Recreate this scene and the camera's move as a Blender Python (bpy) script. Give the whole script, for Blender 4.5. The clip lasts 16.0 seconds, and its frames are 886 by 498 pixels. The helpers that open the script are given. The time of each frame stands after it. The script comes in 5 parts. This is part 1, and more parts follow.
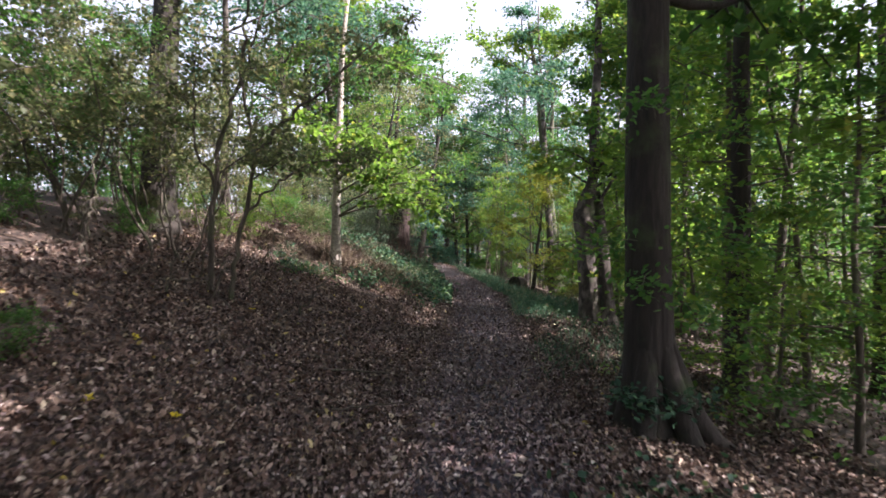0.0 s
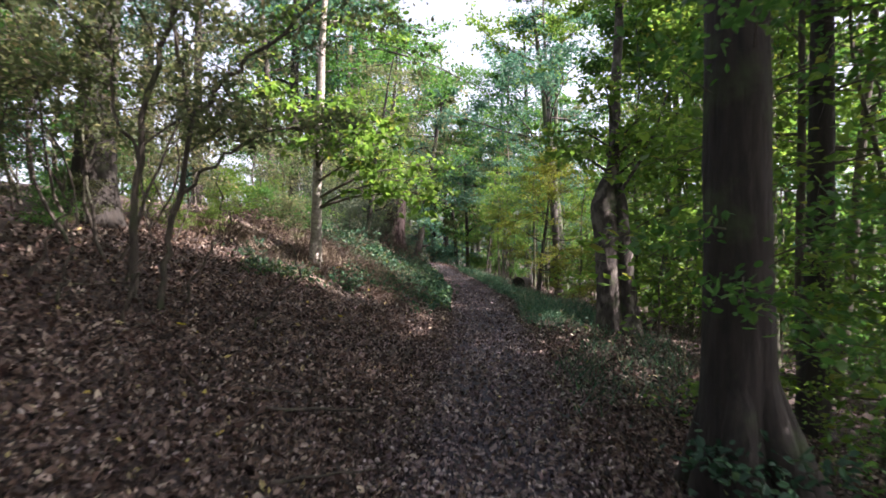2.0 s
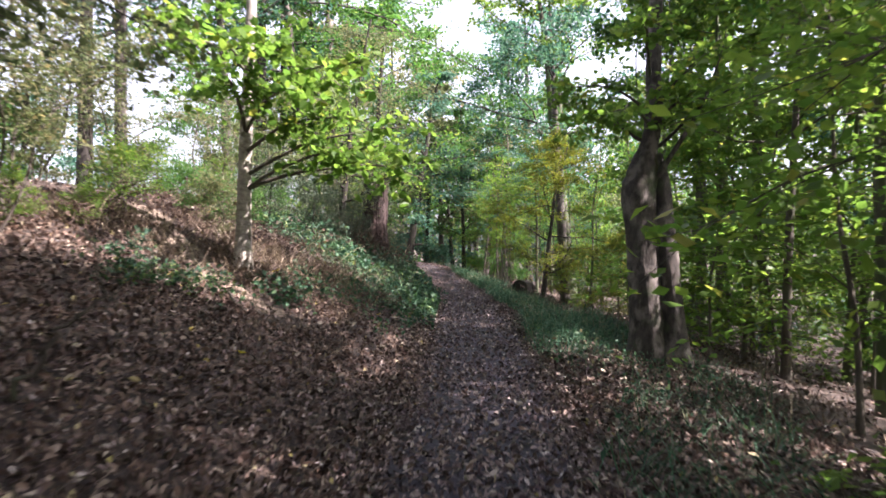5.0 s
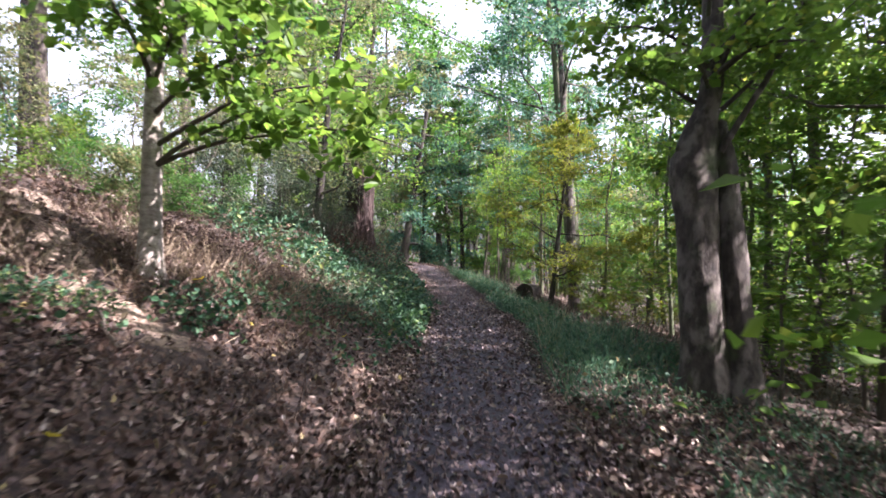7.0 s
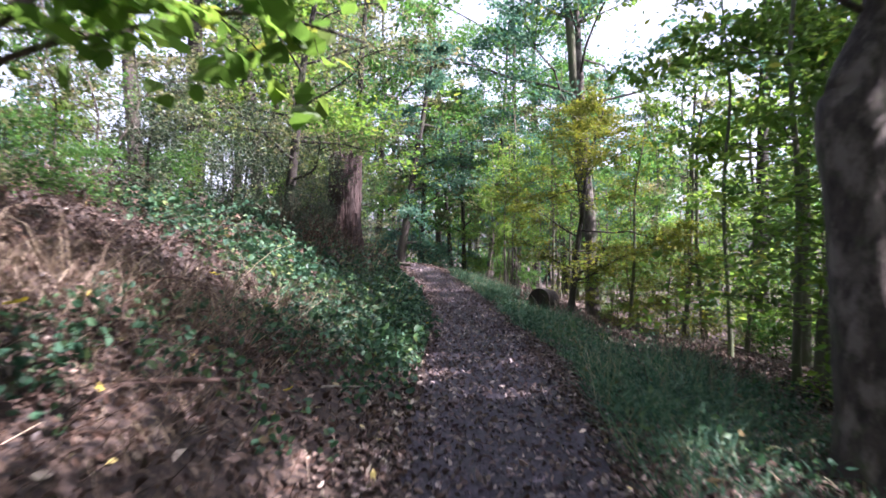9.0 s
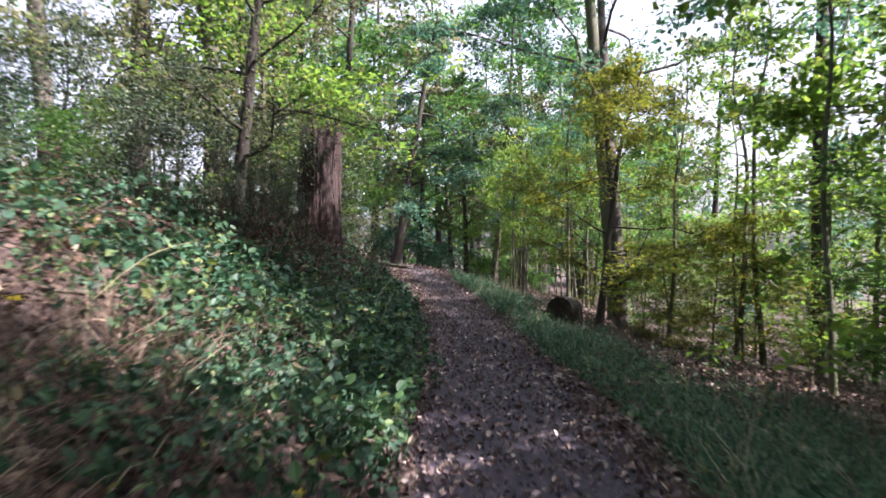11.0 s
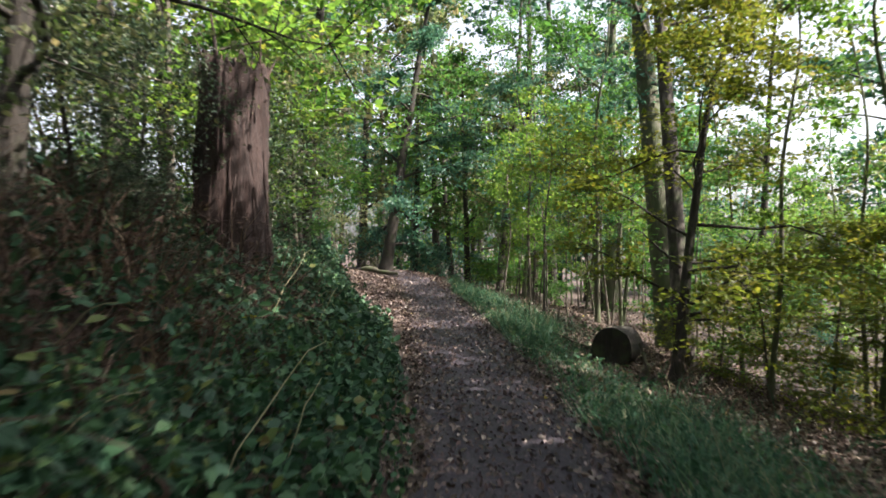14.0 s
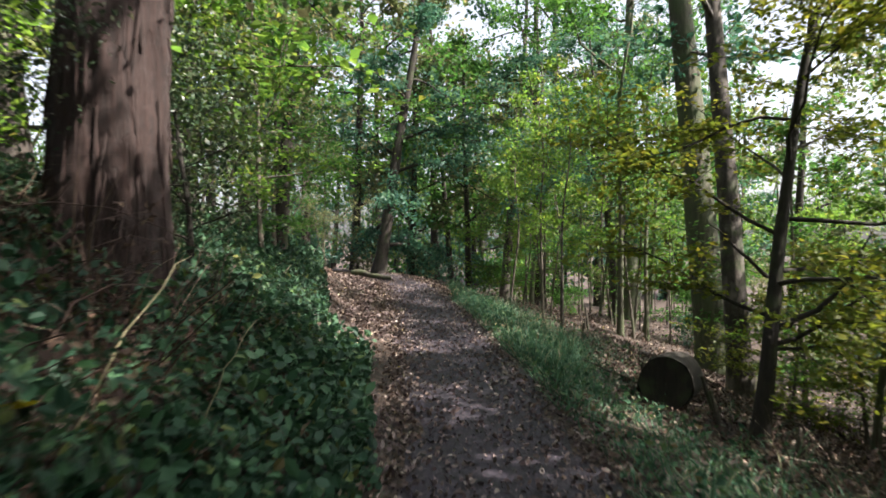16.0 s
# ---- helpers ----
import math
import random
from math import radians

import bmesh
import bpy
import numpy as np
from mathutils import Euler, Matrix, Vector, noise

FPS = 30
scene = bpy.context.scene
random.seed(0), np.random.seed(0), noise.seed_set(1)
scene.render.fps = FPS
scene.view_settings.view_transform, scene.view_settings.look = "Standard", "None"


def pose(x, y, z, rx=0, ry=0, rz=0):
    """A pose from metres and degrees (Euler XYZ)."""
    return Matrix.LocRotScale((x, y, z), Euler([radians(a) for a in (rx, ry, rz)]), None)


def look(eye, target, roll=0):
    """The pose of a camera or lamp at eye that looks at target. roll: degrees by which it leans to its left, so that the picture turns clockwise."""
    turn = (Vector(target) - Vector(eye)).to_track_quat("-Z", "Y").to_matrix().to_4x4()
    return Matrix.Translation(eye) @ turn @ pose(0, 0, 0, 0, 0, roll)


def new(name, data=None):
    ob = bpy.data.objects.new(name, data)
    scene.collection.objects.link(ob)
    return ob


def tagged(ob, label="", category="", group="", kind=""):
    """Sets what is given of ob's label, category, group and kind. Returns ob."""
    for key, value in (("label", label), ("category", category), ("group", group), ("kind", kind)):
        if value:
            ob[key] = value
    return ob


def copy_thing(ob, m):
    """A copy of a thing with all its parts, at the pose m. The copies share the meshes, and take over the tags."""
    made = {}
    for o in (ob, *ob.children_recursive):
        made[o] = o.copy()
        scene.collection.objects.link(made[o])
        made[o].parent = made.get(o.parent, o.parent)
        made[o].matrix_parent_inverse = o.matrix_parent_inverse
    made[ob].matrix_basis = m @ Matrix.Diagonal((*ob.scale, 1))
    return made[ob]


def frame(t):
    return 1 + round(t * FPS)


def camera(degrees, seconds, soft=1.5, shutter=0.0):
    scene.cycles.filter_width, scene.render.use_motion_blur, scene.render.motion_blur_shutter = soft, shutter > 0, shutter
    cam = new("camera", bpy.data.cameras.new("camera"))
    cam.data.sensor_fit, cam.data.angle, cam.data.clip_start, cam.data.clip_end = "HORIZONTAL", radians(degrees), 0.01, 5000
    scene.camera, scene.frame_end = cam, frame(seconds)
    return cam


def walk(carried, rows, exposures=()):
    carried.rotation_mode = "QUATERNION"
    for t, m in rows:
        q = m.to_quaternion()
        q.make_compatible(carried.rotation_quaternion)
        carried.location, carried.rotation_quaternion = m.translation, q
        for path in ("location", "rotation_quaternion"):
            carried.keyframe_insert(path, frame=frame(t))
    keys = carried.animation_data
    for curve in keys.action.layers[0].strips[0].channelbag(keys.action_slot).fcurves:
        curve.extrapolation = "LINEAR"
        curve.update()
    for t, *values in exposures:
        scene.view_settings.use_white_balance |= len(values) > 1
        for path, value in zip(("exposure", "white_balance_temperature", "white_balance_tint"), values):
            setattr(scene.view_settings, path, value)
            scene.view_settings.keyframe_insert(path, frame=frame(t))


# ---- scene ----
cam = camera(70.0, 16.0, soft=1.65, shutter=0.9)
PATH = [
    (0.0, 0.000, 0.000, 1.645, 0.00, 0.00, 0.00),
    (0.5, -0.006, 0.547, 1.655, -0.04, 0.00, 0.00),
    (1.0, 0.000, 1.095, 1.645, -0.04, 0.00, 0.00),
    (1.5, 0.011, 1.656, 1.609, -0.04, 0.00, 0.10),
    (2.0, 0.032, 2.216, 1.592, -0.08, -0.04, 0.00),
    (2.5, 0.068, 2.802, 1.599, -0.08, -0.04, 0.00),
    (3.0, 0.115, 3.399, 1.603, -0.13, -0.04, 0.00),
    (3.5, 0.174, 4.010, 1.576, -0.17, -0.08, -0.10),
    (4.0, 0.241, 4.644, 1.555, -0.17, -0.04, -0.10),
    (6.5, 0.525, 8.130, 1.550, -0.25, -0.13, -0.20),
    (7.0, 0.540, 8.802, 1.555, -0.25, -0.13, -0.10),
    (7.5, 0.546, 9.561, 1.550, -0.25, -0.17, -0.10),
    (8.0, 0.540, 10.346, 1.534, -0.25, -0.17, -0.10),
    (8.5, 0.525, 11.143, 1.546, -0.29, -0.21, -0.10),
    (9.0, 0.510, 11.964, 1.550, -0.29, -0.21, -0.10),
    (11.5, 0.513, 16.089, 1.552, -0.30, -0.20, 0.00),
    (12.0, 0.519, 16.986, 1.577, -0.34, -0.20, 0.00),
    (12.5, 0.522, 17.875, 1.606, -0.38, -0.24, -0.10),
    (13.0, 0.528, 18.742, 1.628, -0.43, -0.24, -0.10),
    (13.5, 0.541, 19.558, 1.654, -0.43, -0.24, -0.10),
    (14.0, 0.553, 20.338, 1.685, -0.47, -0.24, 0.00),
    (14.5, 0.562, 21.066, 1.704, -0.47, -0.24, 0.10),
    (15.0, 0.562, 21.748, 1.692, -0.51, -0.20, 0.00),
    (15.5, 0.576, 22.402, 1.678, -0.51, -0.20, 0.00),
    (16.0, 0.597, 23.035, 1.704, -0.51, -0.20, 0.00),
]
EXPOSURES = [(0.0, 2.2, 6200, 25), (3.5, 2.38, 6250, 27), (6.5, 2.66, 6100, 28), (9.0, 2.56, 5800, 33), (11.5, 2.26, 6150, 27), (13.0, 2.2, 6350, 18), (14.5, 2.1, 6500, 14), (16.0, 2.0, 6450, 14)]
walk(cam, [(t, pose(x, y, z, 90 + p, r, a)) for t, x, y, z, a, p, r in PATH], EXPOSURES)


# ---- world and sun ----
SUN_AZ, SUN_EL = radians(106), radians(47)   # azimuth clockwise from +y
world = bpy.data.worlds.new("world")
scene.world = world
world.use_nodes = True
wt = world.node_tree
sky = wt.nodes.new("ShaderNodeTexSky")
sky.sky_type, sky.sun_disc = "NISHITA", False
sky.sun_elevation, sky.sun_rotation = SUN_EL, SUN_AZ
sky.dust_density = 4.0
haze = wt.nodes.new("ShaderNodeHueSaturation")   # thin bright haze takes most of the blue out
haze.inputs["Saturation"].default_value = 0.4
wt.links.new(sky.outputs[0], haze.inputs["Color"])
wt.links.new(haze.outputs[0], wt.nodes["Background"].inputs[0])
wt.nodes["Background"].inputs[1].default_value = 0.1
sun = new("sun", bpy.data.lights.new("sun", "SUN"))
sun.data.energy, sun.data.angle, sun.data.color = 5.0, radians(0.53), (1.0, 0.93, 0.82)
to_sun = Vector((math.sin(SUN_AZ) * math.cos(SUN_EL), math.cos(SUN_AZ) * math.cos(SUN_EL), math.sin(SUN_EL)))
sun.matrix_world = look(to_sun * 60, (0, 0, 0))


# ---- materials ----
def material(name):
    m = bpy.data.materials.new(name)
    m.use_nodes = True
    return m, m.node_tree, m.node_tree.nodes["Principled BSDF"]


def ramp(nt, fac, stops):
    r = nt.nodes.new("ShaderNodeValToRGB")
    el = r.color_ramp.elements
    while len(el) < len(stops):
        el.new(0.5)
    for e, (at, col) in zip(el, stops):
        e.position, e.color = at, (*col, 1)
    nt.links.new(fac, r.inputs[0])
    return r.outputs[0]


def noise_tex(nt, scale, detail=6, stretch=None, rough=0.6):
    tc = nt.nodes.new("ShaderNodeNewGeometry") if stretch is None else nt.nodes.new("ShaderNodeTexCoord")
    out = tc.outputs["Position"] if stretch is None else tc.outputs["Object"]
    if stretch:
        mp = nt.nodes.new("ShaderNodeMapping")
        mp.inputs["Scale"].default_value = stretch
        nt.links.new(out, mp.inputs[0])
        out = mp.outputs[0]
    n = nt.nodes.new("ShaderNodeTexNoise")
    n.inputs["Scale"].default_value, n.inputs["Detail"].default_value = scale, detail
    n.inputs["Roughness"].default_value = rough
    nt.links.new(out, n.inputs["Vector"])
    return n.outputs["Fac"]


def mix_col(nt, fac, a, b, mode="MIX"):
    mx = nt.nodes.new("ShaderNodeMix")
    mx.data_type, mx.blend_type = "RGBA", mode
    for s, v in ((mx.inputs[0], fac), (mx.inputs[6], a), (mx.inputs[7], b)):
        if isinstance(v, (int, float)):
            s.default_value = v
        elif isinstance(v, tuple):
            s.default_value = (*v, 1)
        else:
            nt.links.new(v, s)
    return mx.outputs[2]


def bump(nt, bsdf, height, strength, dist):
    b = nt.nodes.new("ShaderNodeBump")
    b.inputs["Strength"].default_value, b.inputs["Distance"].default_value = strength, dist
    nt.links.new(height, b.inputs["Height"])
    nt.links.new(b.outputs[0], bsdf.inputs["Normal"])


def leaf_material(name, stops, trans, rough=0.45, glow=1.0):
    """Thin leaves: each one takes its own tint; part of the light passes through."""
    m, nt, bsdf = material(name)
    geo = nt.nodes.new("ShaderNodeNewGeometry")
    col = ramp(nt, geo.outputs["Random Per Island"], stops)
    patch = ramp(nt, noise_tex(nt, 0.7, 2), [(0.3, (0.72, 0.74, 0.78)), (0.7, (1.0, 1.0, 0.95))])
    col = mix_col(nt, 1.0, col, patch, "MULTIPLY")
    nt.links.new(col, bsdf.inputs["Base Color"])
    bsdf.inputs["Roughness"].default_value = rough
    bsdf.inputs["Specular IOR Level"].default_value = 0.25
    if trans:
        tr = nt.nodes.new("ShaderNodeBsdfTranslucent")
        warm = mix_col(nt, 1.0, col, (1.2 * glow, 1.2 * glow, 0.95 * glow), "MULTIPLY")
        nt.links.new(warm, tr.inputs[0])
        mx = nt.nodes.new("ShaderNodeMixShader")
        mx.inputs[0].default_value = trans
        nt.links.new(bsdf.outputs[0], mx.inputs[1])
        nt.links.new(tr.outputs[0], mx.inputs[2])
        nt.links.new(mx.outputs[0], nt.nodes["Material Output"].inputs[0])
    return m


M_LEAF = leaf_material("leaf_green", [(0, (0.035, 0.095, 0.025)), (0.5, (0.058, 0.15, 0.032)), (0.93, (0.09, 0.19, 0.04)), (1, (0.14, 0.2, 0.045))], 0.55, glow=1.25)
# blue-green: the haze of distance is put into this leaf colour
M_FAR_HAZE = leaf_material("leaf_far_haze", [(0, (0.032, 0.095, 0.072)), (0.6, (0.065, 0.16, 0.115)), (1, (0.12, 0.21, 0.13))], 0.55)
M_LIME = leaf_material("leaf_lime", [(0, (0.06, 0.125, 0.024)), (0.5, (0.095, 0.175, 0.03)), (0.93, (0.14, 0.21, 0.036)), (1, (0.23, 0.23, 0.045))], 0.6, glow=1.4)
M_GOLD = leaf_material("leaf_gold", [(0, (0.09, 0.125, 0.018)), (0.7, (0.145, 0.168, 0.022)), (1, (0.21, 0.185, 0.028))], 0.6)
M_OLIVE = leaf_material("leaf_olive", [(0, (0.055, 0.08, 0.036)), (0.6, (0.115, 0.14, 0.066)), (0.88, (0.18, 0.18, 0.095)), (1, (0.24, 0.2, 0.11))], 0.58, glow=1.25)
M_IVY = leaf_material("leaf_ivy", [(0, (0.014, 0.042, 0.024)), (0.55, (0.03, 0.08, 0.045)), (0.88, (0.06, 0.135, 0.065)), (0.96, (0.1, 0.165, 0.065)), (1, (0.17, 0.18, 0.05))], 0.25, 0.55)
M_NETTLE = leaf_material("leaf_nettle", [(0, (0.016, 0.048, 0.022)), (0.5, (0.038, 0.095, 0.038)), (0.85, (0.08, 0.16, 0.052)), (0.95, (0.15, 0.19, 0.05)), (1, (0.09, 0.055, 0.04))], 0.35, 0.55)
M_GRASS = leaf_material("grass_blade", [(0, (0.028, 0.08, 0.052)), (0.6, (0.06, 0.145, 0.085)), (0.9, (0.11, 0.19, 0.1)), (1, (0.3, 0.26, 0.17))], 0.3, 0.6)
M_BRAMBLE = leaf_material("leaf_bramble", [(0, (0.018, 0.054, 0.032)), (0.55, (0.037, 0.096, 0.053)), (0.88, (0.07, 0.15, 0.073)), (0.97, (0.14, 0.17, 0.05)), (1, (0.12, 0.06, 0.04))], 0.3, 0.5)
M_VERGE = leaf_material("leaf_verge", [(0, (0.022, 0.065, 0.04)), (0.6, (0.055, 0.13, 0.07)), (0.93, (0.11, 0.18, 0.08)), (0.97, (0.16, 0.12, 0.07)), (1, (0.22, 0.18, 0.12))], 0.4, 0.55)
M_HOLLY = leaf_material("leaf_holly", [(0, (0.018, 0.038, 0.02)), (0.6, (0.042, 0.075, 0.038)), (0.93, (0.09, 0.115, 0.06)), (1, (0.22, 0.22, 0.16))], 0.15, 0.35)
M_LITTER = leaf_material("leaf_litter", [(0, (0.016, 0.009, 0.007)), (0.33, (0.05, 0.03, 0.022)), (0.58, (0.1, 0.062, 0.047)), (0.82, (0.19, 0.132, 0.104)), (0.95, (0.35, 0.275, 0.225)), (0.985, (0.46, 0.39, 0.32)), (1, (0.38, 0.31, 0.06))], 0.0, 0.5)
M_PALE = leaf_material("leaf_litter_pale", [(0, (0.05, 0.035, 0.035)), (0.5, (0.13, 0.092, 0.088)), (0.88, (0.25, 0.195, 0.178)), (1, (0.4, 0.34, 0.3))], 0.0, 0.5)
M_DRY = leaf_material("leaf_litter_dry", [(0, (0.07, 0.048, 0.05)), (0.45, (0.175, 0.125, 0.122)), (0.85, (0.34, 0.27, 0.25)), (1, (0.5, 0.44, 0.4))], 0.0, 0.5)
M_CRUMB = leaf_material("leaf_crumbs", [(0, (0.022, 0.016, 0.022)), (0.5, (0.045, 0.031, 0.038)), (0.85, (0.085, 0.06, 0.064)), (1, (0.24, 0.185, 0.18))], 0.0, 0.6)
M_BRACKEN = leaf_material("dead_bracken", [(0, (0.024, 0.013, 0.01)), (0.5, (0.066, 0.039, 0.028)), (0.9, (0.14, 0.092, 0.064)), (1, (0.3, 0.23, 0.17))], 0.15, 0.7)
M_STALK = leaf_material("pale_stalk", [(0, (0.16, 0.16, 0.09)), (0.6, (0.3, 0.27, 0.17)), (1, (0.42, 0.37, 0.26))], 0.2, 0.6)
M_HAY = leaf_material("dry_hay", [(0, (0.05, 0.034, 0.024)), (0.5, (0.15, 0.11, 0.076)), (0.9, (0.28, 0.225, 0.16)), (1, (0.42, 0.35, 0.26))], 0.15, 0.7)
M_STRAW = leaf_material("dead_stem", [(0, (0.026, 0.014, 0.011)), (0.6, (0.07, 0.043, 0.033)), (0.93, (0.14, 0.098, 0.075)), (1, (0.34, 0.27, 0.2))], 0.0, 0.7)


def bark_material(name, dark, light, moss=0.0, grain=(7, 7, 1.1), pale=None):
    m, nt, bsdf = material(name)
    n = noise_tex(nt, 3.0, 8, grain, 0.65)
    col = ramp(nt, n, [(0.3, dark), (0.7, light)])
    big = noise_tex(nt, 1.3, 4)
    col = mix_col(nt, 0.55, col, ramp(nt, big, [(0.3, (0.45, 0.42, 0.4)), (0.7, (1.0, 1.0, 1.0))]), "MULTIPLY")
    if moss:
        f = ramp(nt, noise_tex(nt, 2.1, 5), [(0.62 - 0.35 * moss, (0, 0, 0)), (0.8 - 0.25 * moss, (0.75, 0.75, 0.75))])
        col = mix_col(nt, f, col, (0.05, 0.075, 0.025))
    if pale:
        f = ramp(nt, noise_tex(nt, 4.0, 5, (1, 1, 0.6)), [(0.5, (0, 0, 0)), (0.62, (0.8, 0.8, 0.8))])
        col = mix_col(nt, f, col, pale)
    nt.links.new(col, bsdf.inputs["Base Color"])
    bsdf.inputs["Roughness"].default_value = 0.88
    bump(nt, bsdf, n, 0.9, 0.03)
    return m


M_BARK = bark_material("bark_dark", (0.007, 0.0055, 0.004), (0.035, 0.027, 0.02), 0.2)
M_SMOOTH = bark_material("bark_grey", (0.01, 0.008, 0.007), (0.075, 0.06, 0.05), 0.2, (5, 5, 2.2), (0.15, 0.13, 0.112))
M_MOSSY = bark_material("bark_mossy", (0.04, 0.035, 0.025), (0.13, 0.12, 0.085), 0.75)
M_SHAG = bark_material("bark_shaggy", (0.006, 0.003, 0.0025), (0.05, 0.024, 0.019), 0.0, (14, 14, 0.7))
M_TWIG = bark_material("bark_twig", (0.03, 0.025, 0.018), (0.12, 0.1, 0.077), 0.3)
M_BIRCH = bark_material("bark_pale", (0.12, 0.1, 0.08), (0.46, 0.42, 0.37), 0.1, (3, 3, 5))


def fragments(nt, scale, stops):
    """Broken leaf pieces trodden flat: each cell its own tint."""
    v = nt.nodes.new("ShaderNodeTexVoronoi")
    v.inputs["Scale"].default_value, v.inputs["Randomness"].default_value = scale, 1.0
    geo = nt.nodes.new("ShaderNodeNewGeometry")
    warp = nt.nodes.new("ShaderNodeTexNoise")
    warp.inputs["Scale"].default_value = scale * 0.6
    add = nt.nodes.new("ShaderNodeMix")
    add.data_type, add.blend_type = "RGBA", "LINEAR_LIGHT"
    add.inputs[0].default_value = 0.9 / scale
    nt.links.new(geo.outputs["Position"], warp.inputs["Vector"])
    nt.links.new(geo.outputs["Position"], add.inputs[6])
    nt.links.new(warp.outputs["Color"], add.inputs[7])
    nt.links.new(add.outputs[2], v.inputs["Vector"])
    sep = nt.nodes.new("ShaderNodeSeparateColor")
    nt.links.new(v.outputs["Color"], sep.inputs[0])
    return ramp(nt, sep.outputs[0], stops), v.outputs["Distance"]


def floor_material(name, scale, stops, fine, rough, relief=0.025):
    m, nt, bsdf = material(name)
    col, dist = fragments(nt, scale, stops)
    grain = noise_tex(nt, fine, 8, None, 0.75)
    col = mix_col(nt, 0.75, col, ramp(nt, grain, [(0.3, (0.35, 0.33, 0.33)), (0.65, (1.25, 1.22, 1.2))]), "MULTIPLY")
    big = noise_tex(nt, 0.8, 4)
    col = mix_col(nt, 0.6, col, ramp(nt, big, [(0.3, (0.5, 0.47, 0.48)), (0.68, (1.0, 0.98, 0.96))]), "MULTIPLY")
    nt.links.new(col, bsdf.inputs["Base Color"])
    bsdf.inputs["Roughness"].default_value = rough
    bump(nt, bsdf, mix_col(nt, 0.5, dist, grain), 0.9, relief)
    return m


def ground_material():
    return floor_material("woodland_soil", 22, [(0.0, (0.012, 0.008, 0.007)), (0.4, (0.035, 0.022, 0.018)), (0.75, (0.064, 0.042, 0.03)), (1.0, (0.13, 0.092, 0.068))], 24, 0.9)


def path_material():
    return floor_material("trodden_earth", 48, [(0.0, (0.009, 0.007, 0.012)), (0.5, (0.02, 0.016, 0.029)), (0.82, (0.033, 0.026, 0.043)), (1.0, (0.09, 0.069, 0.085))], 34, 0.8, 0.01)


M_SOIL, M_PATH = ground_material(), path_material()


# ---- the lie of the land ----
CENTRE_Y = [-12, 0, 7, 12, 17, 22, 30, 34, 38, 43, 47, 50, 54, 60, 70]
CENTRE_X = [-0.1, 0.15, 0.45, 0.8, 1.0, 1.15, 1.05, 0.85, 0.5, -0.15, -1.0, -2.2, -4.6, -9, -18]
HALF = 0.95


def smooth_steps(v, a, b):
    t = np.clip((v - a) / (b - a), 0, 1)
    return t * t * (3 - 2 * t)


def path_x(y):
    y = np.asarray(y, float)
    return sum(np.interp(y + o, CENTRE_Y, CENTRE_X) for o in (-2.5, -1.2, 0, 1.2, 2.5)) / 5


def widening(y):
    """The path is trodden wider for a few metres."""
    return np.exp(-((np.asarray(y, float) - 20.2) / 3.0) ** 2)


def wave(x, y):
    return (np.sin(x * 1.7 + y * 0.6) * np.sin(y * 1.3 - x * 0.4) * 0.5 + np.sin(x * 0.53 - y * 0.37 + 1.0) * 0.8
            + np.sin(x * 4.1 + 2.0) * np.sin(y * 3.7 + x) * 0.25)


def foot_of(y):
    return np.interp(y, [0, 14, 18, 24, 28, 31, 34, 38, 42, 48], [0.5, 0.5, 0.3, 0.1, 0.1, 0.3, 0.6, 0.95, 1.25, 1.25])


def land(x, y):
    """Height of the ground: the path's shelf, the bank up to one side and the fall to the other."""
    x, y = np.asarray(x, float), np.asarray(y, float)
    side = x - path_x(y)
    rise = np.interp(y, [-6, 6, 11, 15, 30, 34], [-0.24, -0.2, -0.08, 0, 0.05, 0.08]) + 0.5 * smooth_steps(y, 33, 50) + 0.5 * smooth_steps(y, 50, 90)
    d = np.clip(-side - HALF, 0, None)
    foot = foot_of(y)
    steep = np.interp(y, [0, 10, 14, 16.5, 22, 26, 35, 48], [0.4, 0.42, 0.44, 0.57, 0.62, 0.73, 0.75, 0.7])
    top = np.interp(y, [0, 14, 26, 50], [3.0, 3.0, 2.8, 1.9])
    u = np.clip(d - foot, 1e-4, None) * steep
    bank = (u ** -4 + top ** -4) ** -0.25 + 0.08 * np.minimum(d, foot) + 0.04 * np.clip(d - 7, 0, 40)
    e = np.clip(side - HALF, 0, None)
    fall = np.interp(y, [8, 15, 26, 30, 36], [0.22, 0.16, 0.18, 0.235, 0.235]) * np.clip(e, 0, 7) + 0.07 * np.clip(e - 7, 0, 30)
    rough = wave(x, y) * np.clip((np.abs(side) - HALF) * 0.08, 0.0, 0.07) + 0.012 * np.sin(y * 2.3 + x * 3)
    crown = -0.03 * np.clip(1 - (side / HALF) ** 2, 0, 1)
    return rise + bank - fall + rough + crown


def h(x, y):
    return float(land(x, y))


# ---- mesh tools ----
rng = np.random.default_rng(7)


def mesh_of(name, verts, faces, mat, smooth=False):
    """A mesh from arrays; faces all have the same number of corners."""
    verts, faces = np.asarray(verts, np.float32), np.asarray(faces, np.int32)
    me = bpy.data.meshes.new(name)
    n, k = faces.shape
    me.vertices.add(len(verts))
    me.vertices.foreach_set("co", verts.ravel())
    me.loops.add(n * k)
    me.loops.foreach_set("vertex_index", faces.ravel())
    me.polygons.add(n)
    me.polygons.foreach_set("loop_start", np.arange(0, n * k, k, dtype=np.int32))
    me.polygons.foreach_set("use_smooth", np.full(n, smooth))
    me.materials.append(mat)
    me.update(calc_edges=True)
    return me


def thing(name, label, category, group="", at=(0, 0, 0), kind=""):
    ob = new(name)
    ob.location = at
    return tagged(ob, label, category, group, kind)


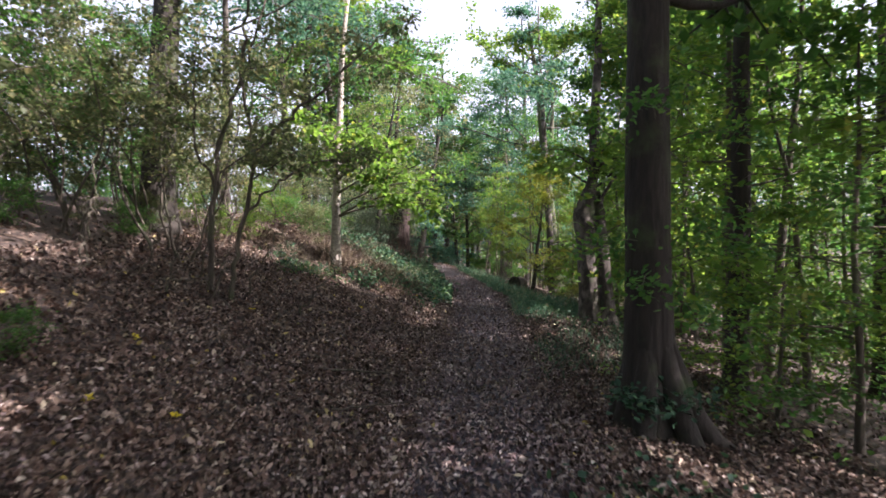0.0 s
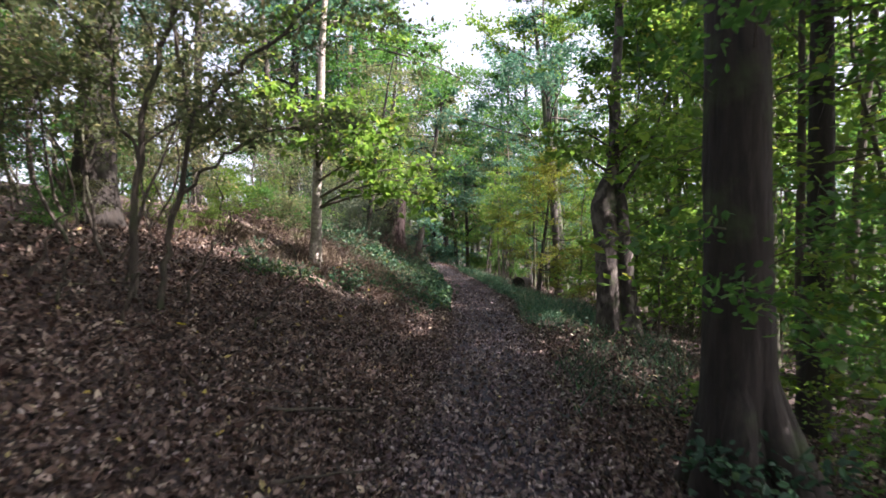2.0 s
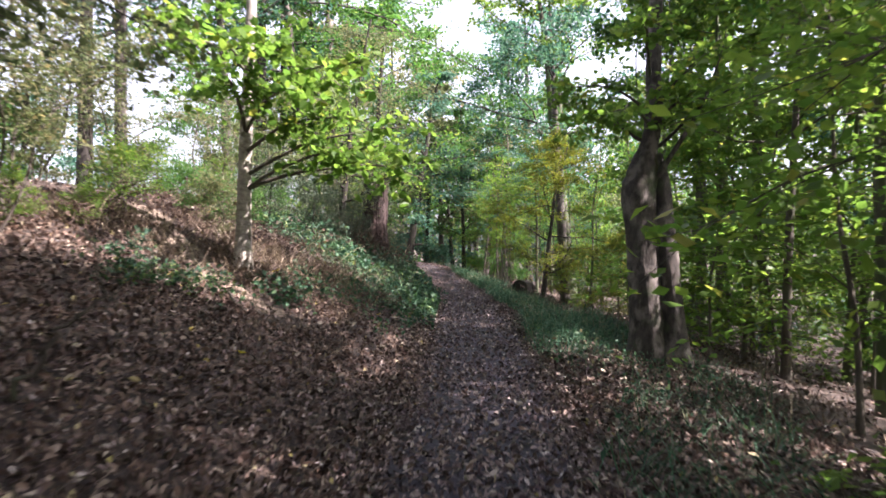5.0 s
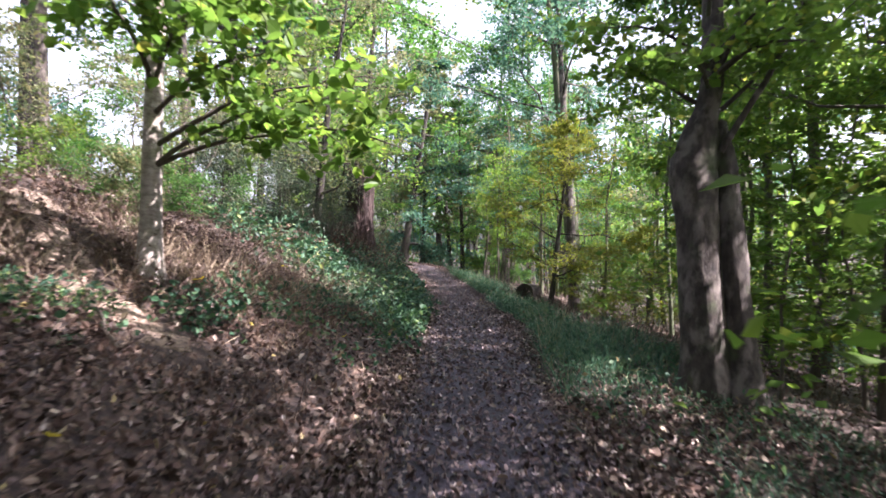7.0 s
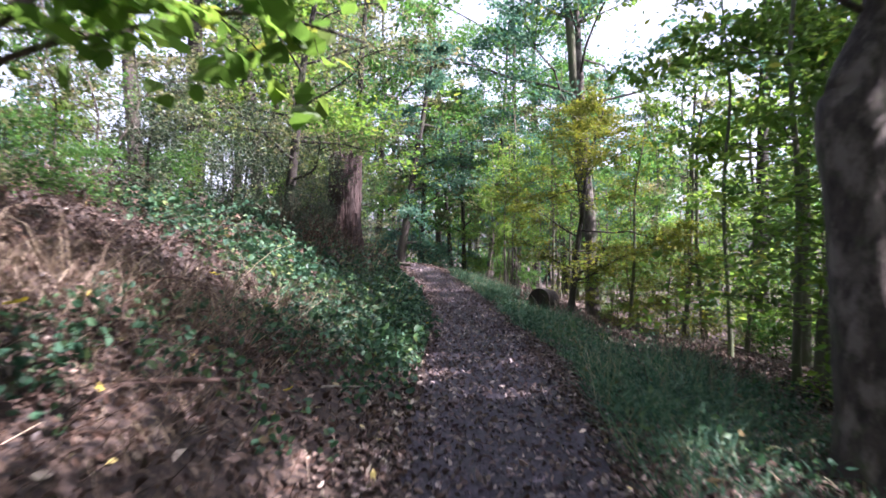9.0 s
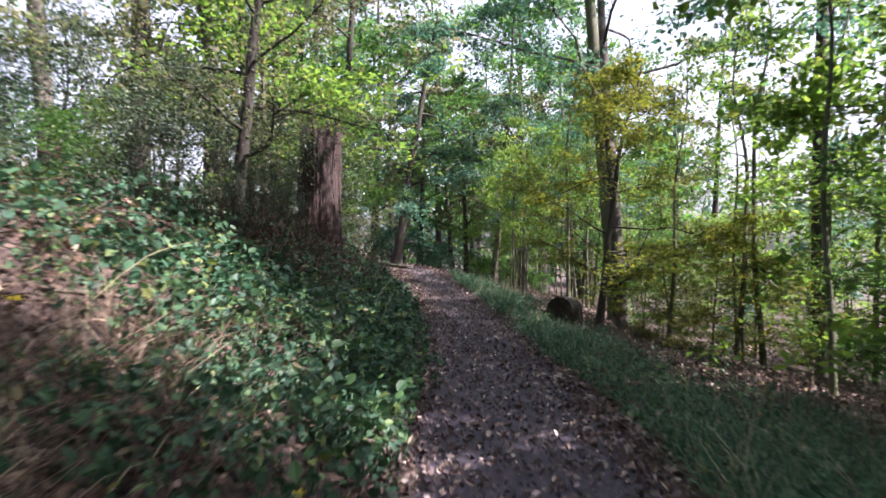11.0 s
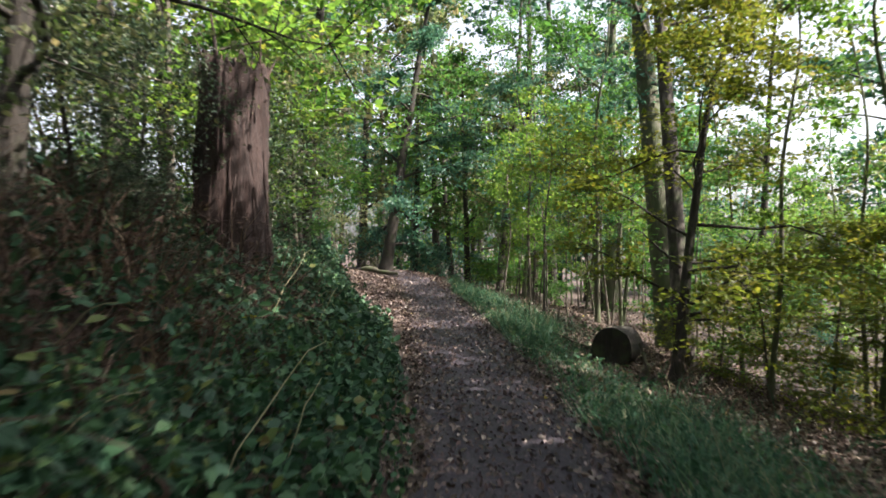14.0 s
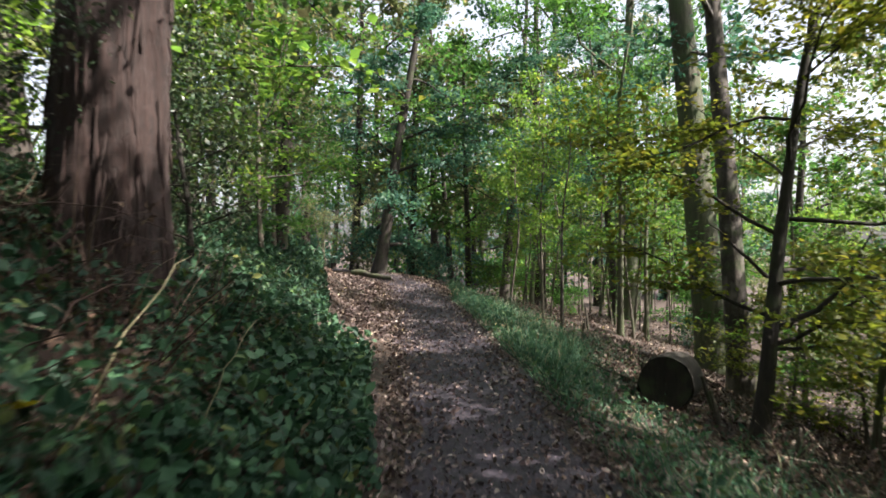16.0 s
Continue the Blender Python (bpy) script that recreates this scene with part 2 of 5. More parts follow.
def part(name, verts, faces, mat, parent, label="", smooth=True):
    ob = new(name, mesh_of(name, verts, faces, mat, smooth))
    ob.parent = parent
    return tagged(ob, label)


def unit(v):
    return v / np.maximum(np.linalg.norm(v, axis=-1, keepdims=True), 1e-9)


def leaves(points, size, flat=0.5, oval=False, width=0.62, fold=0.18, aim=None, spread=0.35, gen=None):
    """Blades at the points: flat 1 lies level, 0 turns any way. Returns vertices and faces."""
    g = gen or rng
    p = np.asarray(points, float)
    n = len(p)
    up = unit(g.normal(size=(n, 3)) * (1 - flat) + np.array([0, 0, 1.0]) * flat)
    run = g.normal(size=(n, 3)) if aim is None else aim + g.normal(size=(n, 3)) * spread
    run = unit(run - up * (run * up).sum(1, keepdims=True))
    out = np.cross(run, up)
    s = (size * g.uniform(0.6, 1.25, n))[:, None]
    w = s * width * 0.5
    lift = up * w * fold * g.uniform(-1.5, 2.5, (n, 1))
    tipdrop = -up * s * 0.12 * g.uniform(-0.5, 1.5, (n, 1))
    b, t = p - run * s * 0.5, p + run * s * 0.5 + tipdrop
    if oval:
        q = [b, p - run * s * 0.22 + out * w * 0.9 + lift, p + run * s * 0.16 + out * w + lift, t,
             p + run * s * 0.16 - out * w + lift, p - run * s * 0.22 - out * w * 0.9 + lift]
        f = np.array([[0, 1, 2, 3], [0, 3, 4, 5]])
    else:
        q = [b, p + out * w + lift - run * s * 0.06, t, p - out * w + lift - run * s * 0.06]
        f = np.array([[0, 1, 2], [0, 2, 3]])
    k = len(q)
    verts = np.stack(q, 1).reshape(-1, 3)
    faces = (f[None] + (np.arange(n) * k)[:, None, None]).reshape(-1, f.shape[1])
    return verts, faces


def trefoils(points, size, flat, g):
    """Bramble leaves: three pointed, toothed leaflets on one stalk, each folded along its rib."""
    p = np.asarray(points, float)
    n = len(p)
    up = unit(g.normal(size=(n, 3)) * (1 - flat) + np.array([0, 0, 1.0]) * flat)
    run = g.normal(size=(n, 3))
    run = unit(run - up * (run * up).sum(1, keepdims=True))
    side = np.cross(run, up)
    s = (size * g.uniform(0.65, 1.25, n))[:, None]
    vs = []
    for turn, k in ((0, 1.0), (1.25, 0.82), (-1.25, 0.82)):
        d = unit(math.cos(turn) * run + math.sin(turn) * side + up * g.uniform(-0.35, 0.1, (n, 1)))
        o = np.cross(d, up)
        w, fold = s * k * 0.36, up * s * k * g.uniform(0.0, 0.14, (n, 1))
        b, t = p + d * s * 0.12, p + d * s * (0.12 + k) - up * s * 0.1
        m1, m2 = p + d * s * (0.12 + 0.3 * k), p + d * s * (0.12 + 0.62 * k)
        vs.append(np.stack([b, m1 + o * w + fold, m2 + o * w * 0.82 + fold, t, m2 - o * w * 0.82 + fold, m1 - o * w + fold], 1))
    v = np.stack(vs, 1).reshape(-1, 3)
    f = np.array([[0, 1, 2, 3], [0, 3, 4, 5]])
    return v, (f[None] + (np.arange(3 * n) * 6)[:, None, None]).reshape(-1, 4)


def tube(points, radii, sides=8, ridge=0.0, gen=None, ribs=5):
    """A limb along the points, closed at its thin end; ridge gives uneven, ribbed bark."""
    g = gen or rng
    p, r = np.asarray(points, float), np.asarray(radii, float)
    tang = unit(np.gradient(p, axis=0))
    ref = np.array([1.0, 0, 0]) if abs(tang[0][0]) < 0.9 else np.array([0, 1.0, 0])
    a = unit(np.cross(tang, ref))
    b = np.cross(tang, a)
    th = np.linspace(0, 2 * np.pi, sides, endpoint=False)
    rad = r[:, None] * np.ones(sides)
    if ridge:
        ph = g.uniform(0, 6.28, 4)
        z = np.linspace(0, 1, len(p))[:, None]
        rad = rad * (1 + ridge * (np.sin(ribs * th + ph[0] + 2 * z) + 0.5 * np.sin(3 * th + ph[2] + 9 * z) + 0.6 * g.normal(size=(len(p), sides))))
        if sides >= 40:   # furrows that run up the bark and break off
            zz = np.concatenate([[0], np.cumsum(np.linalg.norm(np.diff(p, axis=0), axis=1))])
            for cols, tall, amount in ((22, 0.7, 1.6), (40, 0.35, 1.1)):
                grid = g.normal(size=(int(zz[-1] / tall) + 3, cols))
                u, v = th / (2 * np.pi) * cols, zz / tall
                i0, j0 = v.astype(int), u.astype(int) % cols
                fv, fu = (v - i0)[:, None], (u - u.astype(int))[None]
                a0 = grid[i0][:, j0] * (1 - fu) + grid[i0][:, (j0 + 1) % cols] * fu
                a1 = grid[i0 + 1][:, j0] * (1 - fu) + grid[i0 + 1][:, (j0 + 1) % cols] * fu
                rad = rad * (1 + ridge * amount * (a0 * (1 - fv) + a1 * fv))
    v = p[:, None] + rad[..., None] * (np.cos(th)[None, :, None] * a[:, None] + np.sin(th)[None, :, None] * b[:, None])
    tip = p[-1] + tang[-1] * r[-1] * 0.7 + (v[-1] - p[-1]) * 0.05
    v = np.concatenate([v.reshape(-1, 3), tip])
    i, j = np.meshgrid(np.arange(len(p)), np.arange(sides), indexing="ij")
    k = (j + 1) % sides
    f = np.stack([i * sides + j, i * sides + k, (i + 1) * sides + k, (i + 1) * sides + j], -1).reshape(-1, 4)
    return v, f


def join(pieces):
    vs, fs, o = [], [], 0
    for v, f in pieces:
        vs.append(v)
        fs.append(np.asarray(f) + o)
        o += len(v)
    return np.concatenate(vs), np.concatenate(fs)


def bend(start, direction, length, n, g, wander=0.12, lift=0.0):
    """A wandering line that starts in a direction and bends up (lift > 0) or droops."""
    p = [np.asarray(start, float)]
    d = unit(np.asarray(direction, float))
    for _ in range(n):
        d = unit(d + g.normal(size=3) * wander + np.array([0, 0, lift / n]))
        p.append(p[-1] + d * length / n)
    return np.array(p)


def along(line, f):
    i = f * (len(line) - 1)
    k = min(int(i), len(line) - 2)
    return line[k] + (line[k + 1] - line[k]) * (i - k), unit(line[k + 1] - line[k])


def grow(stem, r0, limbs, start, reach, subs, per_sub, leaf, g, rise=0.5, lift=0.0, twig=0.45, clump=0.22, flat=0.5, level=0.5, oval=False, side=None):
    """Limbs, twigs and leaf blades for a stem. Returns a list of limb meshes and one crown."""
    limb_meshes, twigs, leaf_pts = [], [], []
    for i in range(limbs):
        f = start + (0.97 - start) * (i + g.uniform(0.1, 0.9)) / limbs
        p, d = along(stem, f)
        az = i * 2.4 + g.uniform(-0.6, 0.6) if side is None else side + g.uniform(-0.9, 0.9)
        grade = math.sin(math.pi * min(1, 0.25 + 0.72 * (f - start) / (1 - start)))
        length = reach * max(0.3, grade) * g.uniform(0.75, 1.2)
        line = bend(p, (math.cos(az), math.sin(az), rise + g.uniform(-0.2, 0.25)), length, 6, g, 0.16, lift)
        rr = r0 * (1 - 0.8 * f) * 0.45
        limb_meshes.append(tube(line, np.linspace(max(rr, 0.009), 0.004, len(line)), 5 if r0 > 0.1 else 4, gen=g))
        for s in range(subs):
            q, dq = along(line, g.uniform(0.18, 1.0))
            dd = dq * 0.7 + g.normal(size=3) * np.array([1, 1, 0.45]) * 0.8
            tl = length * twig * g.uniform(0.5, 1.15)
            k = 3 if leaf < 0.12 else 2
            tw = bend(q, dd, tl, k - 1, g, 0.2, lift * 0.5)
            twigs.append(tube(tw, np.linspace(max(rr * 0.3, 0.005), 0.002, k), 3, gen=g))
            c = g.uniform(0.1, 1.08, per_sub)
            at = np.stack([np.interp(c, np.linspace(0, 1, k), tw[:, a]) for a in range(3)], 1)
            leaf_pts.append(at + g.normal(size=(per_sub, 3)) * np.array([1, 1, level]) * clump)
    pts = np.concatenate(leaf_pts)
    return limb_meshes, join(twigs), leaves(pts, leaf, flat, oval, gen=g)


def dress(ob, grown, bark, leafmat, slight=False):
    """Hang grown limbs, twigs and crown on a thing; slight limbs count among the twigs."""
    limbs, twigs, crown = grown
    if slight:
        twigs, limbs = join([*limbs, twigs]), []
    for v, f in limbs:
        part("limb", v, f, bark, ob)
    tagged(part("branchwork", *twigs, bark, ob), kind="stuff")
    tagged(part("crown", *crown, leafmat, ob, smooth=False), kind="stuff")


def tree(name, label, at, height, r, g_seed, bark, leafmat, lean=(0, 0), sides=12, flare=1.5, category="tree", group="", sway=0.1, foliage=None, ridge=0.02, more=(), taper=0.82, slight=False):
    """A tapered, flared trunk with limbs and a crown of blades, standing at a place."""
    g = np.random.default_rng(g_seed)
    ob = thing(name, label, category, group, at)
    n = max(8, int(height / 0.35)) if r > 0.09 else 16
    z = np.linspace(-0.25, height, n) if r <= 0.09 else np.concatenate([np.linspace(-0.35, 1.2, 10), np.linspace(1.5, height, n)]) if sides < 40 else np.concatenate([np.linspace(-0.35, 6, 70), np.linspace(6.4, height, n)])
    u = np.clip(z / height, 0, 1)
    ph = g.uniform(0, 6.28, 2)
    stem = np.stack([lean[0] * u + sway * (np.sin(u * 5 + ph[0]) + 0.35 * np.sin(u * 14 + ph[1])) * u, lean[1] * u + sway * (np.sin(u * 4 + ph[1]) + 0.35 * np.sin(u * 12 + ph[0])) * u, z], 1)
    rad = r * (1 - taper * u ** 1.1) * (1 + (flare - 1) * np.exp(-np.clip(z, 0, None) / max(0.25, r * 1.3)))
    part("trunk", *tube(stem, rad, sides, ridge, g), bark, ob)
    for extra in more:
        part("trunk", *tube(*extra), bark, ob)
    if foliage:
        dress(ob, grow(stem[z > -0.01], r, g=g, **foliage), bark, leafmat, slight)
    return ob


def place(x, y, turn=0.0, scale=1.0, sink=0.0, lean=0.0):
    return Matrix.Translation((x, y, h(x, y) - sink)) @ Matrix.Rotation(turn, 4, "Z") @ Matrix.Rotation(lean, 4, "X") @ Matrix.Diagonal((scale, scale, scale, 1))


# ---- ground and path ----
def axis(fine_a, fine_b, step, far_a, far_b):
    mid = list(np.arange(fine_a, fine_b + step / 2, step))
    lo, hi, s = [], [], step
    while (lo[-1] if lo else fine_a) > far_a:
        s *= 1.25
        lo.append((lo[-1] if lo else fine_a) - s)
    s = step
    while (hi[-1] if hi else fine_b) < far_b:
        s *= 1.25
        hi.append((hi[-1] if hi else fine_b) + s)
    return np.array(lo[::-1] + mid + hi)


gx, gy = axis(-7, 9, 0.16, -700, 700), axis(-2, 46, 0.2, -500, 900)
X, Y = np.meshgrid(gx, gy)
Z = land(X, Y)
nx, ny = len(gx), len(gy)
idx = np.arange(nx * ny).reshape(ny, nx)
quads = np.stack([idx[:-1, :-1], idx[:-1, 1:], idx[1:, 1:], idx[1:, :-1]], -1).reshape(-1, 4)
ground = new("ground", mesh_of("ground", np.stack([X, Y, Z], -1).reshape(-1, 3), quads, M_SOIL, True))
tagged(ground, "brown woodland soil under fallen leaves, banked up beside the path", "ground", kind="structure")

py = np.arange(-8, 62, 0.2)
rows_n = 11
pu = np.linspace(-1, 1, rows_n)
edge_l = 0.82 + 0.09 * np.sin(py * 1.9) + 0.06 * np.sin(py * 4.7 + 1)
edge_l = edge_l + 0.25 * smooth_steps(py, 28, 35) + 0.12 * widening(py)
edge_r = 0.86 + 0.09 * np.sin(py * 1.4 + 2) + 0.06 * np.sin(py * 5.3)
edge_r = edge_r + 0.34 * widening(py)
half = np.where(pu[None] < 0, edge_l[:, None], edge_r[:, None]) * HALF
PX = path_x(py)[:, None] + pu[None] * half
PY = np.repeat(py[:, None], rows_n, 1)
PZ = land(PX, PY) + 0.014 * (1 - np.abs(pu[None]) ** 6) - 0.012 * (np.abs(pu[None]) > 0.99)
idx = np.arange(PX.size).reshape(PX.shape)
quads = np.stack([idx[:-1, :-1], idx[:-1, 1:], idx[1:, 1:], idx[1:, :-1]], -1).reshape(-1, 4)
path = new("path", mesh_of("path", np.stack([PX, PY, PZ], -1).reshape(-1, 3), quads, M_PATH, True))
tagged(path, "dark trodden earth footpath winding through the wood", "path", kind="structure")


M_EARTH = floor_material("bare_sandy_earth", 30, [(0.0, (0.09, 0.065, 0.048)), (0.5, (0.19, 0.145, 0.11)), (1.0, (0.33, 0.27, 0.21))], 26, 0.95, 0.012)
tu = np.linspace(0, 1, 44)
cx, cy = np.interp(tu, np.linspace(0, 1, 6), [-1.7, -2.1, -2.7, -3.4, -4.1, -5.2]), np.interp(tu, np.linspace(0, 1, 6), [14.4, 14.6, 14.8, 15.4, 16.2, 17.4])
nrm = unit(np.stack([-np.gradient(cy), np.gradient(cx)], 1))
tw = (0.26 + 0.1 * np.sin(tu * 23) + 0.05 * np.sin(tu * 61 + 1)) * np.clip(np.minimum(tu, 1 - tu) * 9, 0.15, 1)
TV = np.linspace(-1, 1, 9)
TX, TY = cx[:, None] + nrm[:, :1] * tw[:, None] * TV, cy[:, None] + nrm[:, 1:] * tw[:, None] * TV
TZ = land(TX, TY) + 0.016 * (1 - np.abs(TV[None]) ** 4) - 0.02 * (np.abs(TV[None]) > 0.98)
idx = np.arange(TX.size).reshape(TX.shape)
quads = np.stack([idx[:-1, :-1], idx[1:, :-1], idx[1:, 1:], idx[:-1, 1:]], -1).reshape(-1, 4)
track = new("track", mesh_of("track", np.stack([TX, TY, TZ], -1).reshape(-1, 3), quads, M_EARTH, True))
tagged(track, "narrow worn track of pale bare earth climbing the bank", "track", kind="structure")

# ---- key trees ----
CANOPY = dict(limbs=11, start=0.34, reach=4.6, subs=9, per_sub=40, leaf=0.235, rise=0.45, twig=0.42, clump=0.25, flat=0.5, level=0.45)


def on(x, y, sink=0.0):
    return (x, y, h(x, y) - sink)


oak = tree("oak_tree", "tall oak with a thick dark furrowed trunk beside the path", on(2.28, 7.0), 17, 0.27, 11, M_BARK, M_LEAF, (-0.1, 0.1), 64, 1.55, ridge=0.016, sway=0.06, foliage=dict(CANOPY, per_sub=36, start=0.46))


def shoots(ob, spots, seed, mat):
    """Leafy shoots springing from a trunk: angle, height, length."""
    g = np.random.default_rng(seed)
    for az, z, length in spots:
        line = bend((0.24 * math.cos(az), 0.24 * math.sin(az), z), (math.cos(az), math.sin(az), 0.35), length, 6, g, 0.15, -0.5)
        part("shoot", *tube(line, np.linspace(0.008, 0.003, 7), 5, gen=g), M_TWIG, ob)
        c = g.uniform(0.25, 1.0, 90)
        at = np.stack([np.interp(c, np.linspace(0, 1, 7), line[:, a]) for a in range(3)], 1)
        tagged(part("foliage", *leaves(at + g.normal(size=(90, 3)) * np.array([0.15, 0.15, 0.07]), 0.085, 0.6, True, gen=g), mat, ob, smooth=False), kind="stuff")


for k, (az, ln, r) in enumerate([(-2.0, 0.55, 0.15), (-0.9, 0.6, 0.16), (-0.2, 0.75, 0.17), (0.9, 0.6, 0.15), (2.4, 0.5, 0.14), (-2.9, 0.4, 0.13)]):
    f = np.linspace(0, 1, 9)
    line = np.stack([(0.12 + ln * f) * math.cos(az), (0.12 + ln * f) * math.sin(az), 1.05 * (1 - f) ** 2.2 - 0.16 * f], 1)
    part("root", *tube(line, r * (0.75 + 0.4 * np.sin(f * 3.1)) * (1 - 0.55 * f), 12, 0.04, np.random.default_rng(60 + k)), M_BARK, oak)
shoots(oak, [(-1.9, 1.75, 0.8), (-1.3, 1.55, 0.9), (-2.4, 2.1, 0.7), (-0.8, 1.9, 1.0), (-1.6, 3.4, 1.1), (-2.8, 3.1, 0.8), (-0.5, 3.2, 1.2)], 9, M_LEAF)
shoots(oak, [(-1.7, 0.4, 0.45), (-1.1, 0.3, 0.5), (-2.3, 0.5, 0.4)], 10, M_IVY)
THIN = dict(CANOPY, limbs=6, start=0.68, reach=2.4)
tree("ash_tree", "slim dark trunk standing behind the oak", on(4.7, 10.2), 12.5, 0.19, 12, M_BARK, M_LEAF, (0.1, -0.6), 14, 1.5, foliage=dict(CANOPY, limbs=12, start=0.56, reach=3.5, per_sub=60, leaf=0.2))
tree("ash_tree", "dark straight trunk in the hollow off the path", on(8.5, 12.2), 11.5, 0.2, 13, M_BARK, M_LEAF, (0.1, 0.2), 14, 1.5, foliage=dict(THIN, limbs=4, start=0.75, reach=1.4))


def twin_beech():
    """Two grey stems grown together to a knobbed shoulder, with one slimmer trunk above."""
    g = np.random.default_rng(5)
    ob = thing("beech_tree", "twin-stemmed grey beech with two trunks grown together", "tree", at=on(3.9, 16.85))
    z = np.concatenate([np.linspace(-0.4, 4.2, 60), np.linspace(4.5, 11, 14)])
    x = 0.02 * np.sin(z * 1.9 + 0.6) - 0.02 * z * (z < 3) + 0.2 * smooth_steps(z, 3.0, 4.2) - 0.06 * smooth_steps(z, 2.0, 3.0) + 0.04 * np.clip(z - 4, 0, None)
    r = (0.27 + 0.025 * np.exp(-((z - 2.75) / 0.3) ** 2) - 0.125 * smooth_steps(z, 3.1, 3.75) - 0.014 * np.clip(z - 4, 0, None)) * (1 + 0.32 * np.exp(-np.clip(z, 0, None) / 0.4))
    main = np.stack([x, 0.03 * z, z], 1)
    part("trunk", *tube(main, r, 44, 0.016, g), M_SMOOTH, ob)
    z = np.linspace(-0.4, 3.5, 46)
    x = 0.45 - 0.045 * z - 0.07 * smooth_steps(z, 1.6, 3.2) + 0.02 * np.sin(z * 2.6)
    r = (0.178 - 0.012 * z + 0.02 * np.exp(-((z - 1.9) / 0.35) ** 2)) * (1 + 0.7 * np.exp(-np.clip(z, 0, None) / 0.35)) * (1 - 0.6 * smooth_steps(z, 2.9, 3.5))
    part("trunk", *tube(np.stack([x, -0.1 + 0.03 * z, z], 1), r, 40, 0.02, g), M_SMOOTH, ob)
    line = bend((0.16, -0.1, 3.1), (0.35, -0.15, 1), 2.6, 8, g, 0.09, 0.2)
    part("limb", *tube(line, np.linspace(0.05, 0.015, 9), 8, 0.04, g), M_SMOOTH, ob)
    for k, (dx, dy) in enumerate([(-0.32, -0.22), (0.1, -0.42), (0.68, -0.3), (-0.1, 0.35)]):
        root = np.array([[dx * f, dy * f, 0.34 * (1 - f) ** 1.4 - 0.1] for f in np.linspace(0.5, 1.7, 7)])
        part("root", *tube(root, np.linspace(0.11, 0.03, 7), 9, 0.05, g), M_SMOOTH, ob)
    dress(ob, grow(main, 0.2, 6, 0.66, 2.0, 8, 36, 0.12, g, 0.25, -0.5, 0.5, 0.16, 0.6, 0.3, oval=True), M_SMOOTH, M_LIME)
    return ob


beech = twin_beech()
tree("maple_tree", "thick grey-brown trunk on the top of the leafy bank", on(-5.75, 12.7, 0.05), 14, 0.33, 15, M_BARK, M_OLIVE, (0.5, 0.4), 16, 1.5, sway=0.2, foliage=dict(CANOPY, start=0.36, leaf=0.15, per_sub=110, reach=3.4))
tree("elder_tree", "dark spreading elder on the leafy bank", on(-4.9, 6.3), 8.5, 0.12, 24, M_BARK, M_OLIVE, (0.5, 0.3), 10, 1.5, sway=0.2,
     foliage=dict(limbs=11, start=0.42, reach=3.0, subs=10, per_sub=60, leaf=0.085, rise=0.3, twig=0.5, clump=0.14, flat=0.55, level=0.4))
sycamore = tree("sycamore_tree", "pale sycamore trunk with broad sunlit leaves on the bank", on(-2.7, 15.85), 9, 0.12, 16, M_BIRCH, M_LIME, (0.3, 0.2), 12, 1.5,
                foliage=dict(limbs=7, start=0.6, reach=2.6, subs=8, per_sub=30, leaf=0.14, rise=0.4, lift=-0.35, twig=0.42, clump=0.15, flat=0.65, level=0.35, oval=True))


def drooping_limbs(ob, tips, mat, seed):
    """Long low limbs that arch out from a trunk and droop, hung with broad leaves; tips are measured from the trunk's foot."""
    g = np.random.default_rng(seed)
    for tx, ty, tz in tips:
        tip = np.array([tx, ty, tz])
        root = np.array([0.05, 0.0, max(1.2, tz - g.uniform(-0.1, 0.7))])
        f = np.linspace(0, 1, 10)[:, None]
        line = root * (1 - f) + tip * f + np.array([0, 0, 0.5]) * f * (1 - f) * 2 + g.normal(size=(10, 3)) * 0.03 * f
        part("limb", *tube(line, np.linspace(0.032, 0.006, 10), 7, 0.05, g), M_TWIG, ob)
        twigs, pts = [], []
        for k in range(11):
            q, d = along(line, g.uniform(0.3, 1.0))
            tw = bend(q, d * 0.6 + g.normal(size=3) * np.array([0.8, 0.8, 0.3]), g.uniform(0.35, 0.8), 3, g, 0.2, -0.5)
            twigs.append(tube(tw, np.linspace(0.006, 0.002, 4), 3, gen=g))
            c = g.uniform(0.15, 1.05, 15)
            at = np.stack([np.interp(c, np.linspace(0, 1, 4), tw[:, i]) for i in range(3)], 1)
            pts.append(at + g.normal(size=(15, 3)) * np.array([0.09, 0.09, 0.05]))
        tagged(part("branchwork", *join(twigs), M_TWIG, ob), kind="stuff")
        tagged(part("foliage", *leaves(np.concatenate(pts), 0.145, 0.6, True, 0.75, gen=g), mat, ob, smooth=False), kind="stuff")


